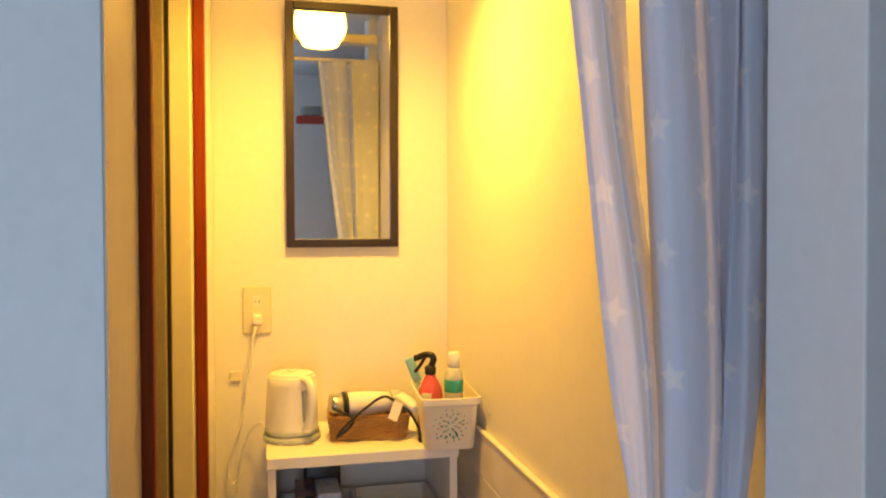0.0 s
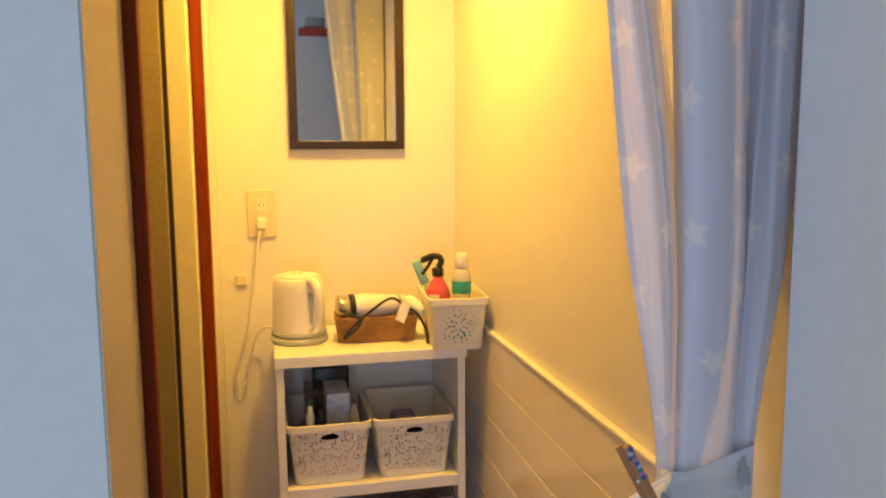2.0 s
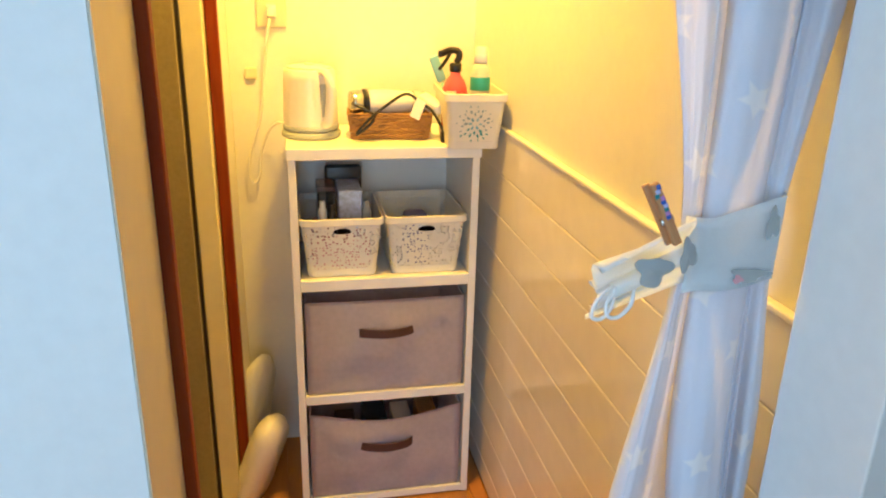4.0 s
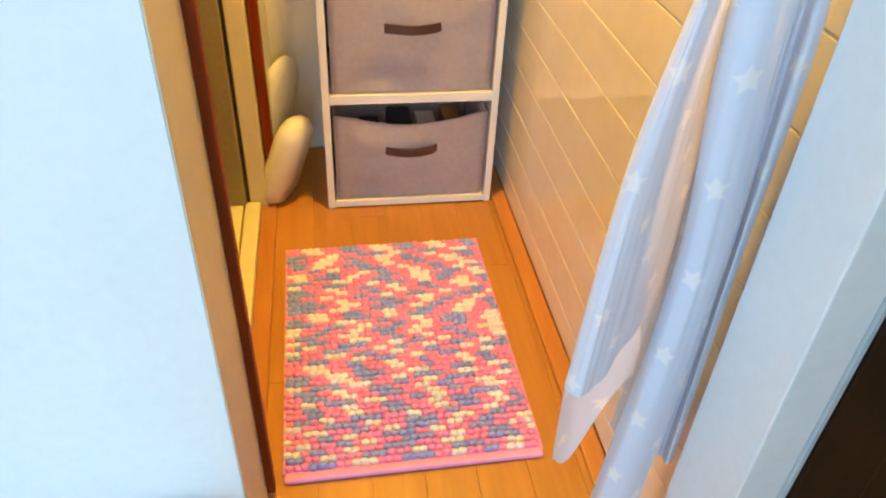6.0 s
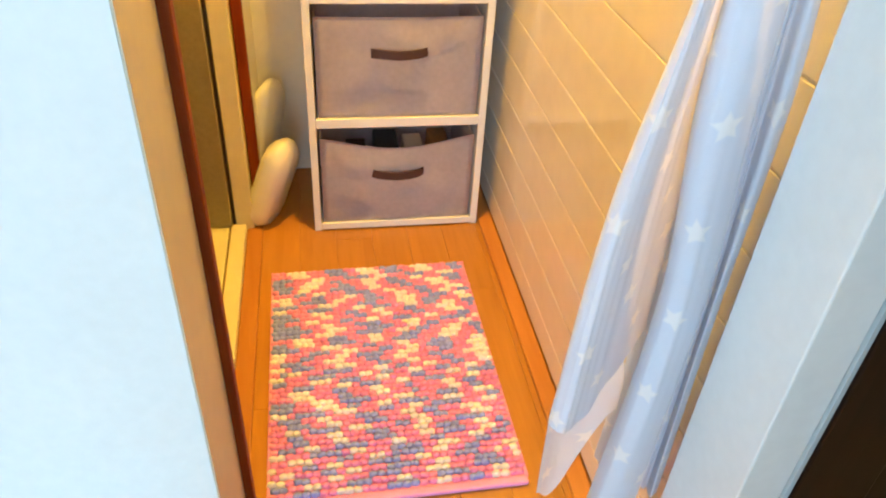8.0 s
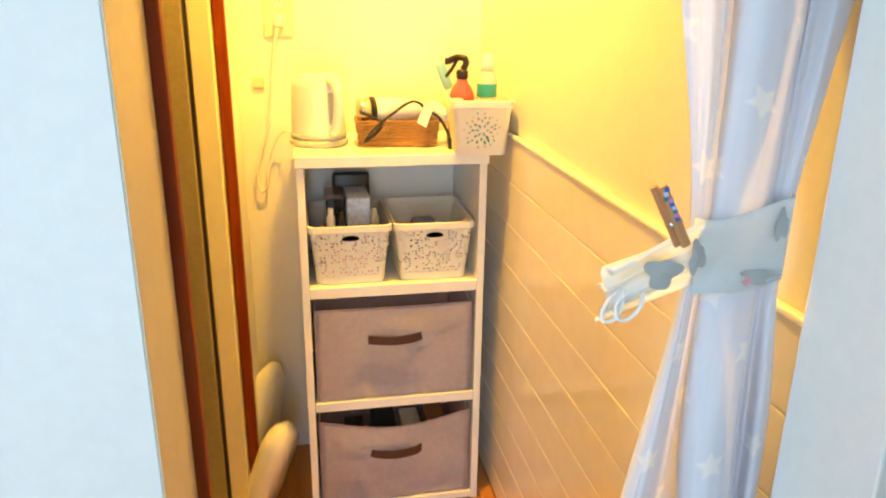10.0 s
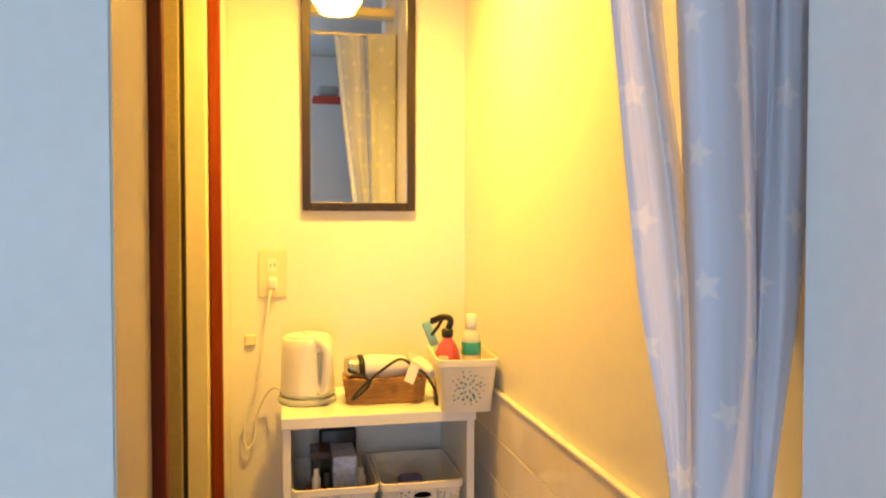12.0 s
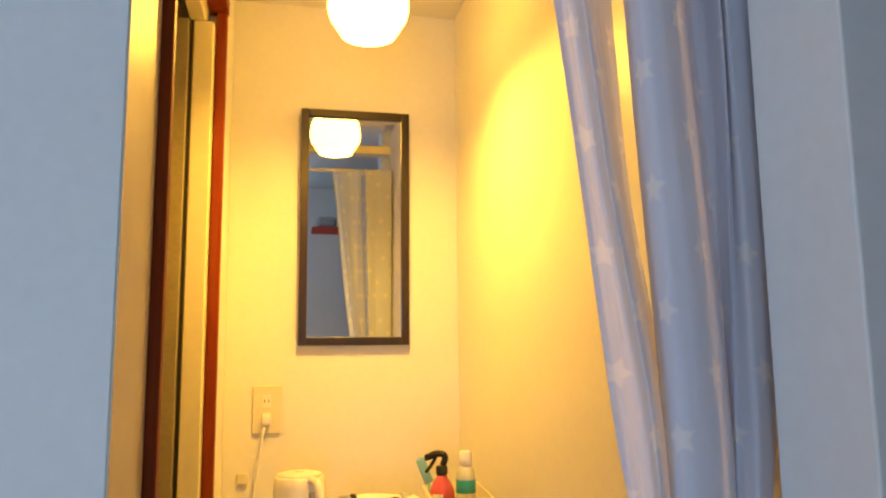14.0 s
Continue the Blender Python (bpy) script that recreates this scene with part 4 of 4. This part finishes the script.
# ---- floor mat ----
def bath_mat():
    t = thing("bath_mat", "coral, slate and cream tufted bath mat on the floor", "bath mat", (-0.094, -0.813, 0.0), 0.6)
    W, L = 0.450, 0.642
    part("backing", box(0, W, 0.012, L, 0.0005, 0.006, 0.002), PINKHEM, t)
    part("binding", box(-0.001, W + 0.001, -0.002, 0.014, 0.0005, 0.011, 0.004, 3), PINKHEM, t, "pink bound edge")
    part("binding", box(-0.004, 0.002, 0.014, L, 0.0005, 0.009, 0.002), PINKHEM, t, "pink bound edge")
    part("binding", box(W - 0.002, W + 0.004, 0.014, L, 0.0005, 0.009, 0.002), PINKHEM, t, "pink bound edge")
    nx, ny = 31, 46
    verts, faces, mats = [], [], []
    rg = random.Random(11)
    # space-dyed yarn: short runs of colour along each row, often carried on a tuft or two further in the next
    dye, again = [], False
    for j in range(ny):
        if dye and not again and rg.random() < 0.5:
            again = True
            step = rg.choice((1, 1, 2, 2, 29))
            row = dye[-1][step:] + dye[-1][:step]
        else:
            again = False
            row, turn = [], rg.randrange(4)
            while len(row) < nx:
                turn = (turn + 1) % 4
                k = (0, 1, 0, 2)[turn]
                if k == 2 and rg.random() < 0.55 - 0.012 * j:
                    k = 3
                row += [k] * rg.choice((1, 2, 3, 3) if k == 0 else (2, 3, 4) if k == 1 else (2, 2, 3))
            row = row[:nx]
        dye.append([k if rg.random() > 0.008 else 0 for k in row])

    def tuft(cx, cy, z, rx, ry, h):
        """One domed chenille tuft as points and faces."""
        pts = [(cx + rx * sc * math.cos(math.pi * (m + 0.5 * q) / 4), cy + ry * sc * math.sin(math.pi * (m + 0.5 * q) / 4), z + hz)
               for q, (sc, hz) in enumerate(((1.0, 0.0015), (0.86, h * 0.70))) for m in range(8)] + [(cx, cy, z + h)]
        fcs = [f for m in range(8) for f in ((m, (m + 1) % 8, 8 + (m + 1) % 8, 8 + m), (8 + m, 8 + (m + 1) % 8, 16))]
        return pts, fcs

    single = []
    for m in MATC:
        me = bpy.data.meshes.new("tuft")
        pts, fcs = tuft(0, 0, 0, 0.0096, 0.0070, 0.011)
        me.from_pydata(pts, [], fcs)
        me.materials.append(m)
        shade(me)
        single.append(me)
    for j in range(ny):
        for i in range(nx):
            cx = (i + 0.5) * W / nx + rg.uniform(-0.0016, 0.0016) + (0.0018 if j % 2 else -0.0018)
            cy = 0.018 + (j + 0.5) * (L - 0.022) / ny + rg.uniform(-0.001, 0.001)
            k, h = dye[j][i], rg.uniform(0.009, 0.013)
            if j < 9:
                ob = new("tuft", single[k])
                ob.parent = t
                ob.location, ob.scale = (cx, cy, 0.004), (1, 1, h / 0.011)
                continue
            base = len(verts)
            pts, fcs = tuft(cx, cy, 0.004, 0.0096, 0.0070, h)
            verts += pts
            faces += [tuple(base + v for v in f) for f in fcs]
            mats += [k] * len(fcs)
    me = bpy.data.meshes.new("pile")
    me.from_pydata(verts, [], faces)
    for m in MATC:
        me.materials.append(m)
    me.polygons.foreach_set("material_index", mats)
    shade(me)
    ob = new("pile", me)
    ob.parent = t
    tagged(ob, "coral, slate, cream and white chenille pile", kind="stuff")


bath_mat()

# ---- room side ----
t = thing("storage_bin", "white plastic storage bin with rounded slotted lid", "storage bin", (-0.376, -1.193, 0.0))
t.scale = (1, 1, 1.39)
def bin_ring(k):
    return round_rect(0.50 + k, 0.29 + k, 0.070, 8)
part("body", loft([(bin_ring(-0.07), 0.001), (bin_ring(-0.05), 0.06), (bin_ring(-0.02), 0.19)], True, True), PLASTIC, t, smooth=True)
part("lid", loft([(bin_ring(-0.005), 0.191), (bin_ring(0.01), 0.194), (bin_ring(0.01), 0.214), (bin_ring(0.002), 0.221), (bin_ring(-0.02), 0.222), (bin_ring(-0.032), 0.216)], True, True), PLASTIC, t, smooth=True)
part("lid_lip", box(0.118, 0.205, 0.122, 0.134, 0.2215, 0.2240, 0.001, 2), PLASTIC, t, smooth=True)
part("clip", box(0.020, 0.060, 0.120, 0.134, 0.2215, 0.2240, 0.001, 2), PLASTIC, t, smooth=True)
part("lid_panel", loft([(round_rect(0.26, 0.22, 0.05, 8), 0.2165), (round_rect(0.25, 0.21, 0.045, 8), 0.223)], True, True), PLASTIC, t)
for k in range(6):
    part("slot", lathe([(0.0075, 0.0), (0.0075, 0.0008)], 16, pose(0.072 + 0.0274 * k, 0.118 - 0.003 * k, 0.2168) @ Matrix.Diagonal((1, 0.6, 1, 1))), WATERGAUGE, t, "grey slot")

t = thing("door_2", "dark brown wooden panelled room door", "door", (0.4965, YG + 0.02, 0), kind="structure")
part("door_leaf", box(0.0, 0.775, -0.005, 0.035, 0.006, 2.01, 0.003), DARKWOOD, t)
part("stile", box(0.012, 0.11, -0.017, -0.006, 0.01, 2.0, 0.003), DARKWOOD, t)
part("stile", box(0.665, 0.763, -0.017, -0.006, 0.01, 2.0, 0.003), DARKWOOD, t)
for z0, z1 in ((0.02, 0.22), (0.95, 1.08), (1.88, 2.0)):
    part("rail", box(0.112, 0.663, -0.017, -0.006, z0, z1, 0.003), DARKWOOD, t)
structure("trim_door_edge", box(0.4905, 0.4955, YG - 0.004, YG + 0.03, 0.0, 2.018), WATERGAUGE, "grey strip at the edge of the dark door", "trim")

t = thing("wardrobe", "grey-blue laminate wardrobe against the room wall", "wardrobe", (0.06, -2.79, 0.001))
part("body", box(0, 0.92, 0, 0.60, 0.0, 1.95, 0.003), WARDROBE, t)
part("door", box(0.004, 0.457, 0.602, 0.62, 0.06, 1.945, 0.003), WARDROBE, t)
part("door", box(0.463, 0.916, 0.602, 0.62, 0.06, 1.945, 0.003), WARDROBE, t)
for x in (0.43, 0.478):
    part("handle", box(x, x + 0.012, 0.6205, 0.634, 0.9, 1.05, 0.003), STEEL, t)
ob = part("red_box", box(0.17, 0.33, -2.42, -2.24, 1.9525, 2.005, 0.004), REDBOX)
tagged(ob, "flat red box on top of the wardrobe", "box")
ob = part("grey_bag", box(0.20, 0.32, -2.40, -2.26, 2.0065, 2.07, 0.02, 3), GREYPRINT, smooth=True)
tagged(ob, "small grey bag on the red box", "bag")

# ---- pieces of floor and wall ----
def plank_mesh(w, l):
    me = bpy.data.meshes.new("floorboard")
    bm = box(0.0002, w - 0.0002, 0.0002, l - 0.0002, -0.0038, 0.0, 0.0006, 1)
    bm.to_mesh(me)
    bm.free()
    me.materials.append(FLOORW)
    return me


PW, PL = 0.0909, 0.90
pm = plank_mesh(PW, PL)
for i in range(-2, 9):
    for j in range(3):
        y = 0.32 - PL * (j + 1) + (0.0, 0.35, 0.6, 0.15)[i % 4] * PL * 0.999
        if y > 0.318:
            continue
        ob = new("floorboard", pm)
        ob.location = (-0.130 + PW * i, y, 0.0)
        ob.scale.y = min(1.0, (0.318 - y) / PL)     # cut short at the end wall
        ob.parent = floor
tilew = structure("wall_tiled", box(XF + 0.002, XW - 0.001, YJ + 0.001, 0.317, 0.0105, 0.944), GROUT, "glazed cream tiled lower wall of horizontal courses", "tiled wall")
PITCH = 0.0970
for k in range(10):
    z1 = 0.945 - PITCH * k
    z0 = max(0.011, z1 - PITCH + 0.003)
    if z1 - z0 < 0.01:
        continue
    part("tile", box(XF, XF + 0.006, YJ + 0.001, 0.317, z0, z1, 0.0015, 2), TILE, tilew)
part("tile_cap", box(XF - 0.004, XW - 0.001, YJ + 0.001, 0.317, 0.9455, 0.955, 0.0035, 3), CAP, tilew, "glossy cream cap strip")
